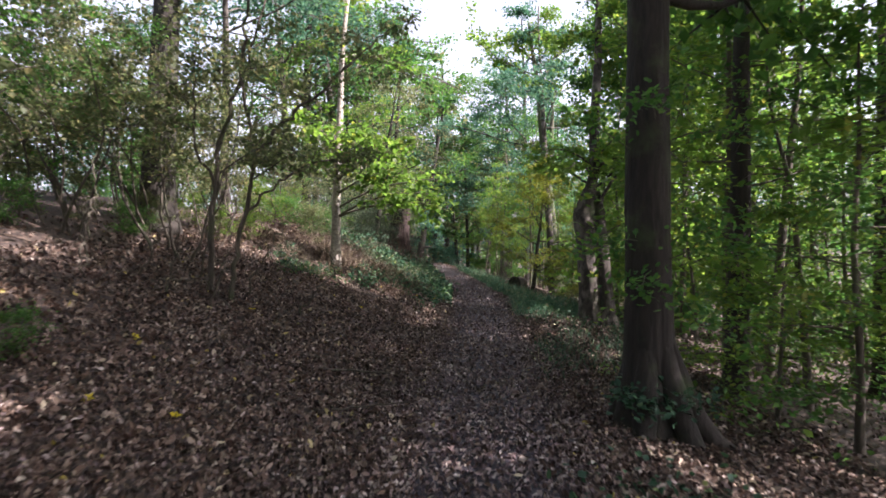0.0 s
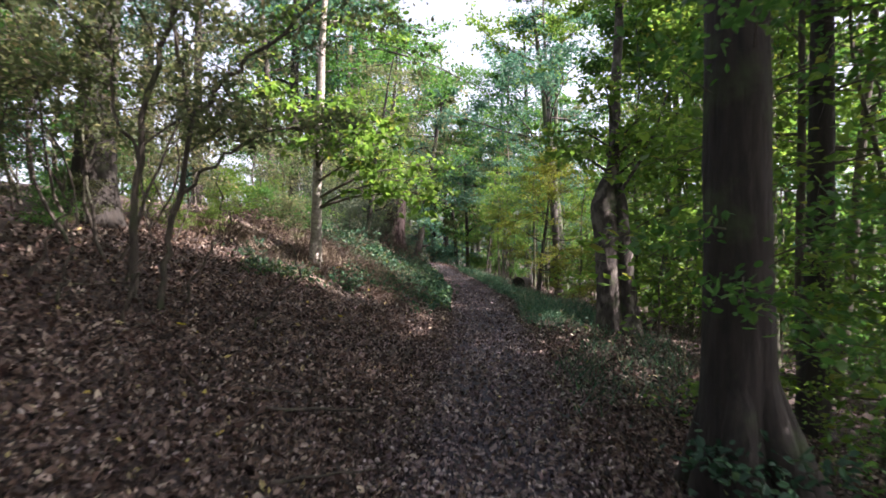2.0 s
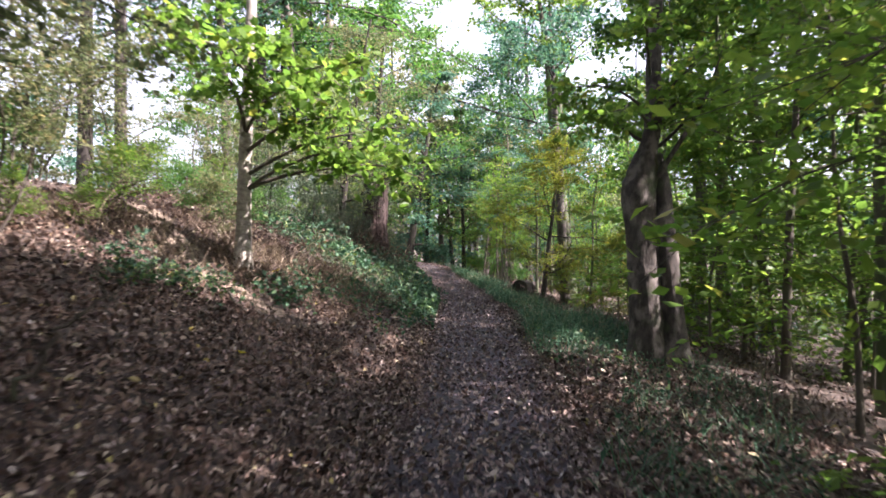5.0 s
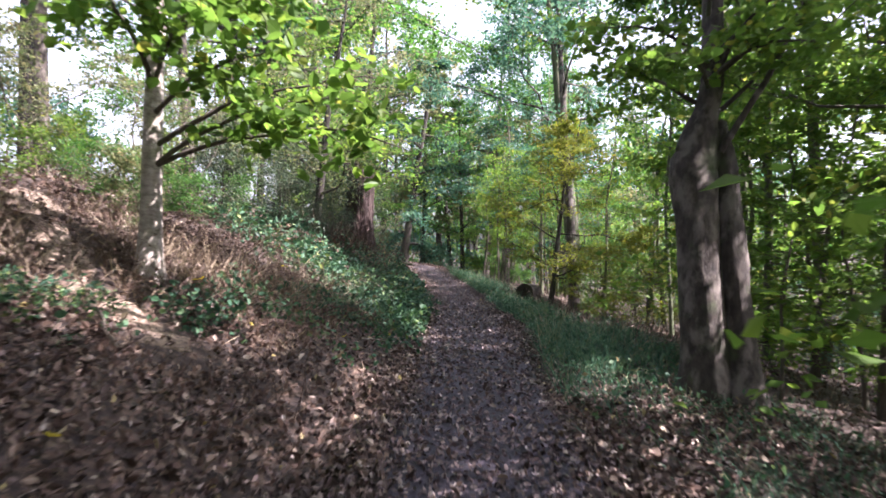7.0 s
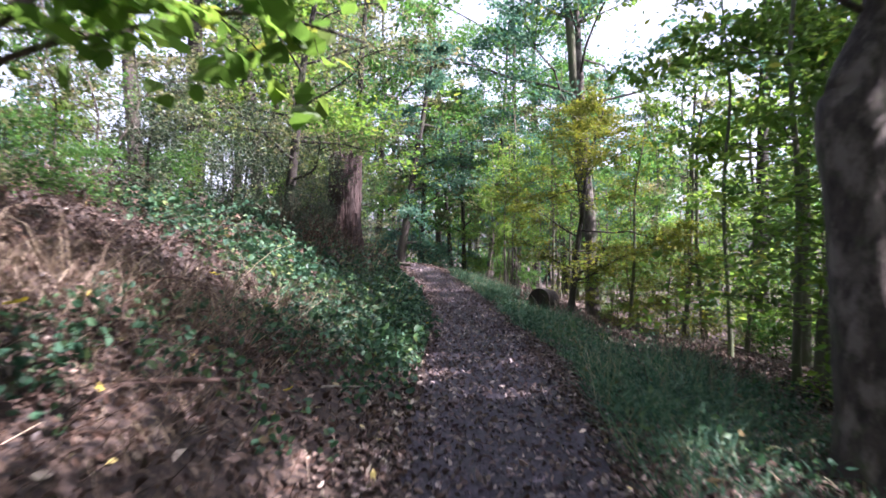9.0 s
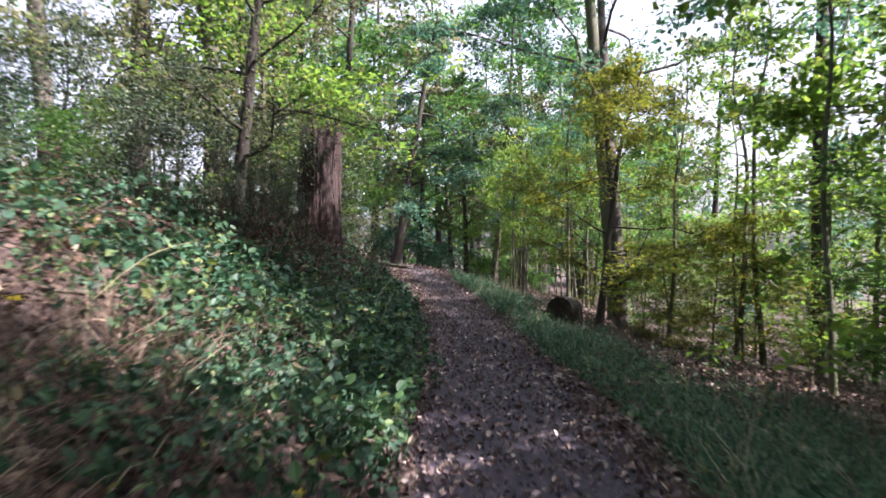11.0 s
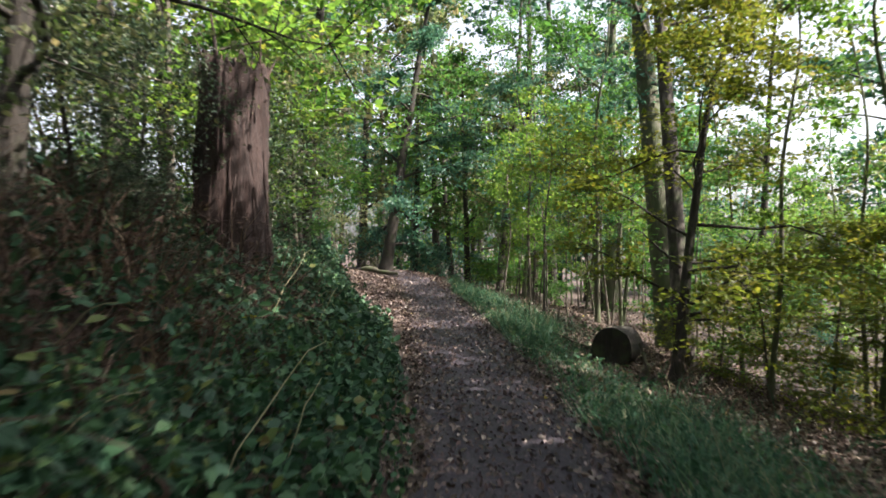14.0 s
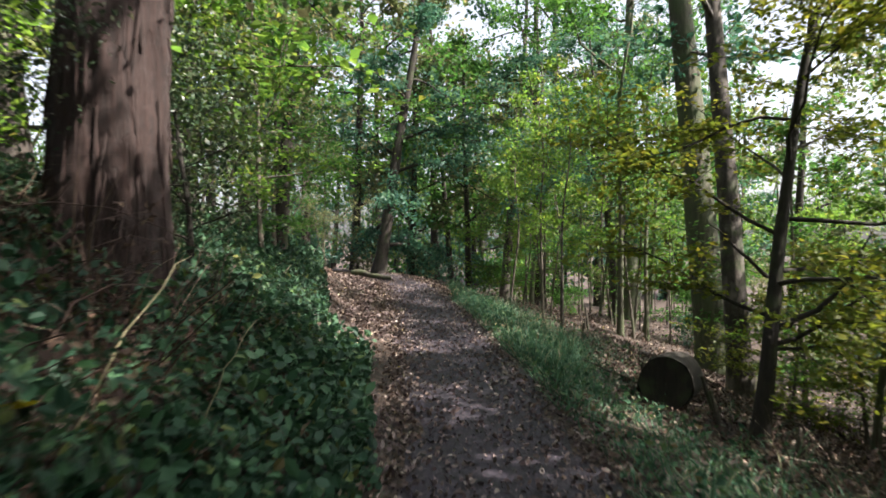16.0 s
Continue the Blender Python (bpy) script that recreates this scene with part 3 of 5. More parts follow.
drooping_limbs(beech, [(-0.9, -1.3, 3.9), (-1.5, -0.5, 4.5), (0.9, -1.2, 4.1), (1.4, -0.6, 4.6), (-0.5, -1.4, 5.3)], M_LIME, 162)
drooping_limbs(sycamore, [(2.9, -0.85, 1.3), (2.5, -1.25, 1.65), (2.7, -0.45, 2.05), (2.1, -1.65, 1.95), (1.8, -1.45, 2.45), (1.3, -1.85, 2.25), (0.9, -2.05, 2.85), (0.3, -1.85, 2.45),
                          (-0.5, -1.45, 2.95), (-0.9, -0.85, 3.65), (1.0, -1.0, 3.0), (1.9, -0.9, 2.9)], M_LIME, 161)
tree("elder_tree", "dark slim trunk among brambles on the bank", on(-2.7, 25.1), 6.5, 0.11, 18, M_BARK, M_OLIVE, (0.9, -0.3), 10, 1.4,
     foliage=dict(limbs=17, start=0.22, reach=2.7, subs=11, per_sub=46, leaf=0.075, rise=0.45, lift=-0.5, twig=0.5, clump=0.2, flat=0.45))
tree("oak_tree", "dark leaning trunk at the bend of the path", on(-1.9, 50), 14, 0.28, 19, M_BARK, M_FAR_HAZE, (2.2, 0.5), 14, 1.4, foliage=dict(CANOPY, limbs=14, start=0.12, per_sub=70, reach=3.6, leaf=0.2, lift=-0.5))
tree("beech_tree", "straight mossy trunk in the wood beyond the log", on(8.4, 48.6), 17, 0.36, 20, M_MOSSY, M_LEAF, (0, 0), 14, 1.2, foliage=CANOPY)
tree("beech_tree", "thick mossy leaning trunk behind the log", on(6.7, 36.8), 16, 0.38, 21, M_MOSSY, M_LIME, (-1.6, 0.3), 16, 1.3, foliage=dict(CANOPY, start=0.72))
hawthorn = tree("hawthorn_tree", "thin dark crooked tree with yellow-green leaves beside the log", on(4.25, 30.2), 6.5, 0.1, 22, M_BARK, M_GOLD, (0.9, 0.1), 8, 1.4, sway=0.15,
     foliage=dict(limbs=18, start=0.25, reach=2.7, subs=10, per_sub=85, leaf=0.095, rise=0.3, twig=0.5, clump=0.14, flat=0.68, level=0.3))

for k, (z, d, length, r) in enumerate([(1.2, (1.0, -0.2, 0.75), 1.7, 0.042), (1.05, (1.0, 0.1, 0.05), 1.3, 0.026), (1.9, (-0.9, -0.2, 0.6), 1.1, 0.024)]):
    g = np.random.default_rng(140 + k)
    limb = bend((0.1, 0, z), d, length, 8, g, 0.13, 0.1)
    part("limb", *tube(limb, np.linspace(r, 0.008, 9), 7, 0.05, g), M_BARK, hawthorn)


def broken_tree():
    """A thick snag: shaggy bark in long strips, splinters round a broken top."""
    g = np.random.default_rng(17)
    ob = thing("broken_tree", "thick broken trunk with shaggy red-brown bark and a splintered top", "tree", at=on(-1.92, 27.85))
    z = np.linspace(-0.5, 2.35, 60)
    line = np.stack([0.03 * z, 0.02 * z, z], 1)
    r = 0.41 * (1 - 0.03 * z) * (1 + 0.18 * np.exp(-np.clip(z, 0, None) / 0.35))
    v, f = tube(line, r, 84, 0.03, g, 7)
    rim = np.interp(np.arctan2(v[:, 1], v[:, 0]), np.linspace(-math.pi, math.pi, 29), np.append(g.uniform(0.0, 1.0, 28), 0.5))
    v[:, 2] = np.where(v[:, 2] > 1.75, 1.75 + (v[:, 2] - 1.75) * (0.3 + 0.9 * rim), v[:, 2])   # broken off unevenly
    part("trunk", v, f, M_SHAG, ob)
    for k in range(46):   # torn wood standing up round the break, some of it bent outwards
        a = k * 2.4 + g.uniform(-0.2, 0.2)
        d, out = np.array([math.cos(a), math.sin(a), 0]), g.uniform(0.0, 0.35) ** 1.5
        ring = g.uniform(0.12, 0.39)
        zz = np.linspace(1.7, g.uniform(2.05, 2.55 + 0.4 * (k % 4 == 0)), 6)
        spread = (zz - 1.7) ** 2 * out * 2.2
        part("splinter", *tube(d * ring + np.array([0.06, 0.04, 0]) + d * spread[:, None] + np.stack([0 * zz, 0 * zz, zz], 1), np.linspace(g.uniform(0.03, 0.065), 0.006, 6), 5, 0.15, g), M_SHAG if k % 3 else M_STRAW, ob)
    for k in range(110):   # loose strips of bark hanging down the trunk
        a, top, ln = g.uniform(0, 6.28), g.uniform(0.5, 2.4), g.uniform(0.35, 1.1)
        d = np.array([math.cos(a), math.sin(a), 0])
        zz = np.linspace(top, max(top - ln, -0.1), 6)
        off = 0.4 * (1 - 0.03 * zz) * (1 + 0.18 * np.exp(-np.clip(zz, 0, None) / 0.35)) + np.linspace(0, g.uniform(0.0, 0.05), 6) ** 1.0
        turn = np.array([-d[1], d[0], 0]) * np.linspace(0, g.normal() * 0.05, 6)[:, None]
        part("bark_strip", *tube(d * off[:, None] + turn + np.stack([0.03 * zz, 0.02 * zz, zz], 1), np.array([0.012, 0.024, 0.028, 0.026, 0.02, 0.006]) * g.uniform(0.35, 0.8), 5, 0.1, g), M_SHAG, ob)


broken_tree()

# ---- woods ----
POLE = dict(limbs=8, start=0.3, reach=1.8, subs=6, per_sub=21, leaf=0.14, rise=0.4, twig=0.5, clump=0.17, flat=0.55, level=0.4)
UNDER = dict(limbs=15, start=0.1, reach=2.4, subs=9, per_sub=32, leaf=0.118, rise=0.15, lift=-0.25, twig=0.5, clump=0.17, flat=0.7, level=0.3)
FARM = dict(limbs=15, start=0.06, reach=3.6, subs=8, per_sub=18, leaf=0.45, rise=0.3, twig=0.5, clump=0.5, flat=0.4, level=0.8)


def stand(kinds, spots):
    """Plant a few grown kinds at many spots, each turned and sized its own way."""
    for i, (x, y, s) in enumerate(spots):
        src = kinds[i % len(kinds)]
        g = np.random.default_rng(int(abs(x) * 1000) + int(abs(y) * 77))
        m = place(x, y, g.uniform(0, 6.28), s, 0.05, g.normal() * 0.04)
        if "placed" not in src:
            src["placed"] = 1
            src.matrix_basis = m
        else:
            copy_thing(src, m)


poles = [tree("sapling", "slender young tree with a bare stem and thin leafy top", (0, 0, 0), hh, rr, 30 + i, mt, lf, (ln, 0.1), 7, 1.4, category="tree", group="saplings in the wood", sway=0.3, foliage=POLE, slight=True)
         for i, (hh, rr, mt, lf, ln) in enumerate([(10, 0.06, M_MOSSY, M_LEAF, 0.5), (11, 0.075, M_MOSSY, M_LIME, -0.5), (8, 0.04, M_TWIG, M_LIME, 0.8), (12, 0.09, M_MOSSY, M_LEAF, 0.2), (7, 0.035, M_SMOOTH, M_LIME, -0.3), (9, 0.05, M_TWIG, M_FAR_HAZE, 0.3)])]
spots = [(6.3, 24.5, 0.9), (5.9, 21.5, 0.9)]
while len(spots) < 70:
    x, y = rng.uniform(3.5, 22), rng.uniform(7, 62)
    if x - float(path_x(y)) > (4.2 if y < 40 else 2.2) and (y > 16 or x > 7) and min(math.hypot(x - a, y - b) for a, b, _ in spots) > 0.8:
        spots.append((x, y, rng.uniform(0.7, 1.1)))
stand(poles, spots)
spots = []
while len(spots) < 32:
    x, y = rng.uniform(-7, 9), rng.uniform(46, 72)
    if abs(x - float(path_x(y))) > 1.9:
        spots.append((x, y, rng.uniform(0.8, 1.2)))
stand(poles, spots)

spots = []
while len(spots) < 26:
    x, y = rng.uniform(2.6, 9.5), rng.uniform(37, 54)
    if x - float(path_x(y)) > 2.3:
        spots.append((x, y, rng.uniform(0.75, 1.1)))
stand([poles[2], poles[4], poles[5]], spots)

for k, (x, y, hh, lx) in enumerate([(7.6, 30.3, 8.5, 0.5), (8.0, 29.8, 9.5, -0.3), (8.8, 29.0, 9.0, 0.6), (6.9, 22.6, 7.5, 0.5)]):
    tree("sapling", "crooked slender sapling with mossy greenish bark", on(x, y), hh, 0.075, 150 + k, M_MOSSY, M_LIME, (lx, 0.2), 8, 1.4, category="tree", group="saplings in the wood", sway=0.42,
         foliage=dict(POLE, start=0.5))

under = [tree("young_beech", "young beech with flat sprays of yellow-green leaves", (0, 0, 0), hh, rr, 50 + i, M_TWIG, lf, (0.3, 0.2), 6, 1.3, group="young beeches under the trees", foliage=UNDER)
         for i, (hh, rr, lf) in enumerate([(4.8, 0.05, M_LIME), (6.0, 0.06, M_LEAF), (4.2, 0.045, M_LIME)])]
# (8.4, 12.9) is an added beech that keeps sun off the verge
spots = [(6.9, 18.2, 0.8), (8.4, 12.9, 1.0), (7.6, 20.6, 1.4), (4.7, 8.9, 0.85), (5.2, 7.9, 0.95), (5.9, 10.2, 1.1), (7.2, 8.8, 1.1), (9.6, 14.2, 1.1), (6.8, 19.4, 0.9), (9.6, 17.8, 1.1), (9.8, 20.5, 1.2), 
         (10.5, 27, 1.2), (9.4, 33, 1.1), (7.9, 35.5, 1.0), (12.5, 31, 1.3), (6.6, 31.8, 0.8), (8.6, 25.5, 0.8), (13, 22, 1.3), (11, 40, 1.2), (4.2, 44.5, 0.8), (4.4, 50, 0.9), (9.5, 11, 1.2),
         (12.5, 18, 1.3), (14.5, 27, 1.4), (14, 36, 1.4), (9, 43, 1.1)]
stand(under, spots)
stand(under, [(-3.0, 32.2, 1.05), (-2.7, 35.0, 1.0), (-3.6, 30.2, 1.1), (-3.9, 34.0, 1.25), (-3.3, 38.2, 1.0)])
gold = tree("young_beech", "young beech turning yellow beside the hawthorn", (0, 0, 0), 4.6, 0.045, 54, M_TWIG, M_GOLD, (0.3, 0.2), 6, 1.3, group="young beeches under the trees", foliage=dict(UNDER, limbs=17, per_sub=38))
stand([gold], [(7.3, 29.4, 0.75), (7.5, 31.4, 1.0), (6.2, 33.0, 0.8)])
high = tree("hornbeam_tree", "slim hornbeam holding green sprays out over the path", on(5.0, 10.9), 9.0, 0.08, 57, M_TWIG, M_LIME, (-0.5, -0.6), 8, 1.3,
            foliage=dict(limbs=14, start=0.32, reach=3.0, subs=9, per_sub=28, leaf=0.12, rise=0.15, lift=-0.2, twig=0.5, clump=0.2, flat=0.65, level=0.35))

tree("sycamore_sapling", "young sycamore with broad bright green leaves beside the beech", on(5.5, 13.7), 6.2, 0.045, 58, M_TWIG, M_LIME, (-0.2, 0.3), 8, 1.3, sway=0.15,
     foliage=dict(limbs=15, start=0.18, reach=1.9, subs=6, per_sub=17, leaf=0.15, rise=0.35, lift=-0.3, twig=0.45, clump=0.12, flat=0.65, level=0.5, oval=True))
tree("sycamore_sapling", "young sycamore with broad yellowing leaves at the wood's edge", on(5.3, 17.6), 3.4, 0.03, 59, M_TWIG, M_LIME, (0.2, 0.1), 7, 1.3, sway=0.12,
     foliage=dict(limbs=12, start=0.12, reach=1.2, subs=5, per_sub=15, leaf=0.14, rise=0.4, lift=-0.3, twig=0.45, clump=0.1, flat=0.65, level=0.5, oval=True))

# copies added to cast shade on the path and litter; the last is unseen
for x, y, s, turn in ((6.3, 12.3, 1.22, 2.0), (6.6, 17.4, 1.1, 0.4), (6.6, 3.0, 0.9, 4.0)):
    copy_thing(high, place(x, y, turn, s, 0.05))

# shrubs of the bank
shrubs = []
for i, lf in enumerate((M_OLIVE, M_LEAF, M_OLIVE)):
    g = np.random.default_rng(70 + i)
    ob = thing("hazel_shrub", "multi-stemmed hazel shrub with thin crooked stems on the bank", "shrub", "hazel shrubs on the bank")
    for k in range(5):
        az = k * 1.3 + g.uniform(-0.4, 0.4)
        line = bend((0.38 * math.cos(az), 0.3 * math.sin(az), -0.15), (0.16 * math.cos(az) + g.uniform(-0.2, 0.2), 0.16 * math.sin(az), 1), g.uniform(3.5, 5.2), 11, g, 0.2, 0.1)
        part("stem", *tube(line, np.linspace(0.028, 0.006, len(line)), 6, 0.03, g), M_TWIG, ob)
        dress(ob, grow(line, 0.035, 6, 0.34, 1.6, 7, 24, 0.088, g, 0.3, 0.0, 0.5, 0.12, 0.55, 0.4), M_TWIG, lf)
    shrubs.append(ob)
stand(shrubs, [(-4.9, 13.4, 0.8), (-5.6, 11.6, 0.9), (-4.6, 10.6, 1.0), (-5.6, 9.5, 1.0), (-6.8, 12.0, 1.1), (-7.2, 17.5, 1.0), (-4.2, 20.6, 0.9), (-5.4, 22.4, 1.0),
               (-3.3, 33.0, 1.0), (-3.6, 37.0, 1.1), (-4.2, 41.0, 1.1), (-6.5, 31, 1.2), (-3.6, 45.5, 1.0), (-7.5, 6, 1.1),
               (-8, 35, 1.3), (-4.5, 40, 1.2), (-6.2, 7.6, 1.2), (-5.0, 4.6, 1.0), (-7.4, 10.5, 1.1), (-6.8, 14.2, 1.1), (-8.2, 13.0, 1.2), (-6.6, 19.5, 1.0)])



def crooked(name, label, lines, leafmat, seed, per=34, leaf=0.085, group=""):
    """A shrub of bent stems given by a few bends each; leafy twigs spring from their upper parts."""
    g = np.random.default_rng(seed)
    ob = thing(name, label, "shrub", group)
    for bends, r in lines:
        b = np.array(bends, float)
        t = np.linspace(0, len(b) - 1, 5 * len(b))
        line = np.stack([np.interp(t, np.arange(len(b)), b[:, a]) for a in range(3)], 1) + g.normal(size=(len(t), 3)) * 0.025
        part("stem", *tube(line, np.linspace(r, max(0.006, r * 0.35), len(t)), 8, 0.06, g), M_TWIG, ob)
        if per:
            dress(ob, grow(line, r, 6, 0.4, 1.4, 6, per, leaf, g, 0.3, -0.1, 0.5, 0.13, 0.55, 0.4), M_TWIG, leafmat, True)
    return ob


crooked("hazel_shrub", "crooked hazel with forked dark stems leaning over the bank",
        [([(-3.4, 9.2, 0.8), (-3.35, 9.2, 2.0), (-3.25, 9.2, 3.05), (-2.85, 9.1, 4.5), (-2.8, 9.1, 5.6)], 0.05),
         ([(-3.1, 9.2, 0.8), (-3.0, 9.25, 1.7), (-2.75, 9.2, 3.0), (-2.88, 9.1, 4.1), (-2.6, 9.3, 5.4)], 0.042),
         ([(-2.76, 9.2, 2.95), (-2.3, 9.2, 3.5), (-1.84, 9.2, 3.87), (-1.2, 9.3, 4.5), (-0.7, 9.4, 4.95)], 0.032),
         ([(-2.95, 9.2, 2.0), (-2.5, 9.3, 2.6), (-1.9, 9.4, 2.95), (-1.3, 9.6, 3.0)], 0.024),
         ([(-3.3, 9.3, 2.4), (-3.7, 9.3, 3.3), (-3.6, 9.2, 4.4)], 0.025)], M_OLIVE, 310, 34, 0.08)
for k, (x, y, dx, tall) in enumerate([(-3.1, 8.34, 0.3, 1.0), (-3.55, 8.1, 0.15, 0.8), (-4.3, 7.6, -0.05, 0.75), (-3.0, 9.6, 0.5, 1.2), (-4.1, 8.6, 0.35, 0.9), (-2.3, 9.9, 0.6, 0.8), (-3.8, 9.9, 0.2, 1.3), (-4.7, 8.3, 0.1, 1.1)]):
    z = h(x, y)
    crooked("hazel_shoot", "bent bare pale shoot rising from the leaf litter", [([(x, y, z - 0.05), (x + dx * 0.55, y, z + tall * 0.5), (x + dx, y + 0.05, z + tall * 0.8), (x + dx * 0.75, y + 0.1, z + tall * 1.3)], 0.02)], M_OLIVE, 330 + k, 0, group="bare shoots on the bank")

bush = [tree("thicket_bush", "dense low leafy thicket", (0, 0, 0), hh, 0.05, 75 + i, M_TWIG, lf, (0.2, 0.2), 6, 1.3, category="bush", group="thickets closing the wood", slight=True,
             foliage=dict(limbs=14, start=0.03, reach=1.9, subs=6, per_sub=16, leaf=0.23, rise=0.5, twig=0.55, clump=0.26, flat=0.45, level=0.6)) for i, (hh, lf) in enumerate([(3.2, M_FAR_HAZE), (2.6, M_LEAF), (3.6, M_OLIVE)])]
spots = [(-10.5, 7, 0.6), (-11, 10.5, 0.7), (-12, 14, 0.6), (-11.5, 18, 0.65), (-12, 22, 0.6), (-13, 16, 0.6), (-9.5, 4.5, 0.7), (-8.8, 9.2, 0.5), (-8.4, 12.2, 0.7), (-8.8, 15.4, 0.7), (-7.6, 17, 0.75), (-9.5, 20, 0.8), (-10, 27, 1), (-9, 32, 1), (-6, 37, 1), (-5, 44, 1), (-5.5, 49, 1), (-3, 54, 1), (0.5, 56, 1.2), (3.2, 55, 1), (-0.5, 61, 1.3), (3, 62, 1.3), (6, 58, 1.1), (9, 54, 1.1), (-7, 58, 1.2)]
spots += [(12, 50, 1.2), (16, 42, 1.0), (17, 33, 0.9), (17, 25, 0.9), (16.5, 17, 1.0), (15, 46, 1.2), (6, 68, 1.5), (-4, 68, 1.5), (1, 70, 1.6), (12, 60, 1.4), (16, 54, 1.4)]
stand(bush, spots)

low = [(x + rng.uniform(-0.6, 0.6), y + rng.uniform(-0.8, 0.8), rng.uniform(0.38, 0.6)) for x, y in
       ((13.5, 14), (14, 17), (14.5, 20), (13, 22.5), (14.5, 25), (13.5, 28), (15, 31), (13.5, 34), (15, 37), (13, 40), (14.5, 43), (11.5, 46), (9.5, 22.5), (8.8, 27.8), (9.4, 37.5), (7.8, 41.5), (10.5, 32.5), (10, 15.8), (11.5, 19.5), (5.6, 46.4), (11, 36), (10, 24), (11, 28), (9.5, 30.5), (12, 20.5), (10.8, 17.5), (12.5, 26.5), (8.4, 33.6), (9, 18.6))]
stand(bush, low)
brush = [tree("bank_bush", "low leafy bush of elder and bramble on the bank's top", (0, 0, 0), hh, 0.035, 115 + i, M_TWIG, lf, (0.2, 0.2), 6, 1.3, category="bush", group="low bushes on the bank", slight=True,
              foliage=dict(limbs=12, start=0.05, reach=1.3, subs=8, per_sub=24, leaf=0.1, rise=0.6, twig=0.5, clump=0.14, flat=0.5, level=0.5)) for i, (hh, lf) in enumerate([(2.0, M_OLIVE), (1.6, M_LEAF), (2.3, M_LIME)])]
stand(brush, [(-3.4, 17.2, 0.5), (-3.9, 18.4, 0.55), (-4.5, 15.9, 0.5), (-5.5, 12.0, 0.7), (-6.3, 13.2, 0.8), (-4.9, 13.7, 0.6), (-6.7, 10.0, 0.8), (-5.9, 8.6, 0.7), (-4.5, 14.6, 0.5), (-5.0, 16.4, 0.8), (-4.6, 18.2, 0.9), (-5.6, 19.4, 1.0), (-6.2, 16.6, 1.0), (-3.9, 19.8, 0.8), (-5.0, 21.2, 1.0), (-6.6, 21.0, 1.1), (-7.2, 14.6, 1.0), (-5.6, 14.4, 0.7), (-6.4, 11.4, 0.8), (-3.9, 22.2, 0.9),
              (-4.2, 24.0, 1.0), (-7.6, 18.4, 1.2), (-3.4, 5.0, 0.45), (-6.0, 24.0, 1.0), (-7.5, 8.6, 1.0), (-5.3, 10.9, 0.6)])
holly = [tree("holly_bush", "dark dense evergreen bush crowding the broken trunk", (0, 0, 0), hh, 0.05, 120 + i, M_BARK, M_HOLLY, (0.2, 0.2), 6, 1.3, category="bush", group="dark evergreen bushes",
              foliage=dict(limbs=17, start=0.04, reach=1.5, subs=9, per_sub=36, leaf=0.075, rise=0.55, twig=0.55, clump=0.2, flat=0.3, level=0.8)) for i, hh in enumerate((3.6, 3.0))]
stand(holly, [(-2.55, 26.9, 0.6), (-1.95, 29.6, 0.8), (-2.0, 25.9, 0.5), (-2.7, 26.0, 0.75), (-3.4, 24.6, 1.0), (-2.9, 22.4, 0.65), (-4.3, 23.2, 1.0), (-3.7, 21.0, 0.6), (-2.4, 24.0, 0.5)])

# big trees round about
tall = [tree("woodland_tree", "tall woodland tree with a full green crown", (0, 0, 0), hh, rr, 80 + i, M_BARK, lf, (0.3, 0.2), 10, 1.4, group="tall trees of the wood", foliage=dict(CANOPY, start=st))
        for i, (hh, rr, lf, st) in enumerate([(15, 0.2, M_LEAF, 0.25), (18, 0.25, M_FAR_HAZE, 0.3), (13, 0.17, M_OLIVE, 0.2)])]
# those beside and behind the start are unseen, added to darken its ground
stand(tall, [(-11, 14, 0.9), (-6.5, 30, 1), (-7.5, 37, 1), (-5.5, 43, 1), (-12, 28, 1.1), (14, 8, 1.0), (-4.6, 1.6, 0.95), (5.5, -1, 1.0), (-5, -3, 1.0), (3.8, -1.6, 1.0), 
             (11, -4, 1.1), (5.5, 54, 1), (1.5, 60, 1.1), (-6, 55, 1), (14, 47, 1.1), (3, 66, 1.1), (10, 60, 1), (-1.5, -6, 1.1), (-12, 8, 1.0), (-3, 63, 1.0), (-7, 3, 0.9)])
# added trees, mostly out of view, that block sun from path and bank
dense = [tree("woodland_tree", "tall tree with a dense dark crown, added to shade the ground", (0, 0, 0), 15, 0.15, 85 + i, M_MOSSY, M_LIME, (0.3, 0.2), 10, 1.4, group="tall trees of the wood", foliage=dict(CANOPY, start=0.4, per_sub=62, leaf=0.27, reach=4.2)) for i in range(2)]
stand(dense, [(9.2, 6.0, 0.95), (8.9, 24.8, 0.75), (10.4, 20.8, 0.95), (8.6, 18.8, 0.75), (6.0, 1.6, 1.0), (7.6, 22.4, 0.95), (6.5, -3.5, 1.1)])
stand(tall, [(-4.8, 33, 0.8), (5.6, 54, 1.1), (10.5, 57, 1.25), (-3.4, 39, 1.05), (-5.2, 47.5, 0.9), (-0.8, 56, 1.2), (2.2, 55, 1.0), (11.5, 33.5, 1.05), (-4, 58, 1.6), (0.5, 66, 1.7), (8.5, 64, 1.5), (-9, 50, 1.3)])
vault = [tree("woodland_tree", "tall bank-side tree spreading its crown over the path", (0, 0, 0), 13, 0.17, 95 + i, M_SMOOTH, lf, (1.2, 0.2), 12, 1.4, group="tall trees of the wood",
              foliage=dict(limbs=15, start=0.4, reach=5.6, subs=10, per_sub=60, leaf=0.15, rise=0.28, lift=-0.1, twig=0.36, clump=0.2, flat=0.6, level=0.35)) for i, lf in enumerate((M_FAR_HAZE, M_LEAF))]
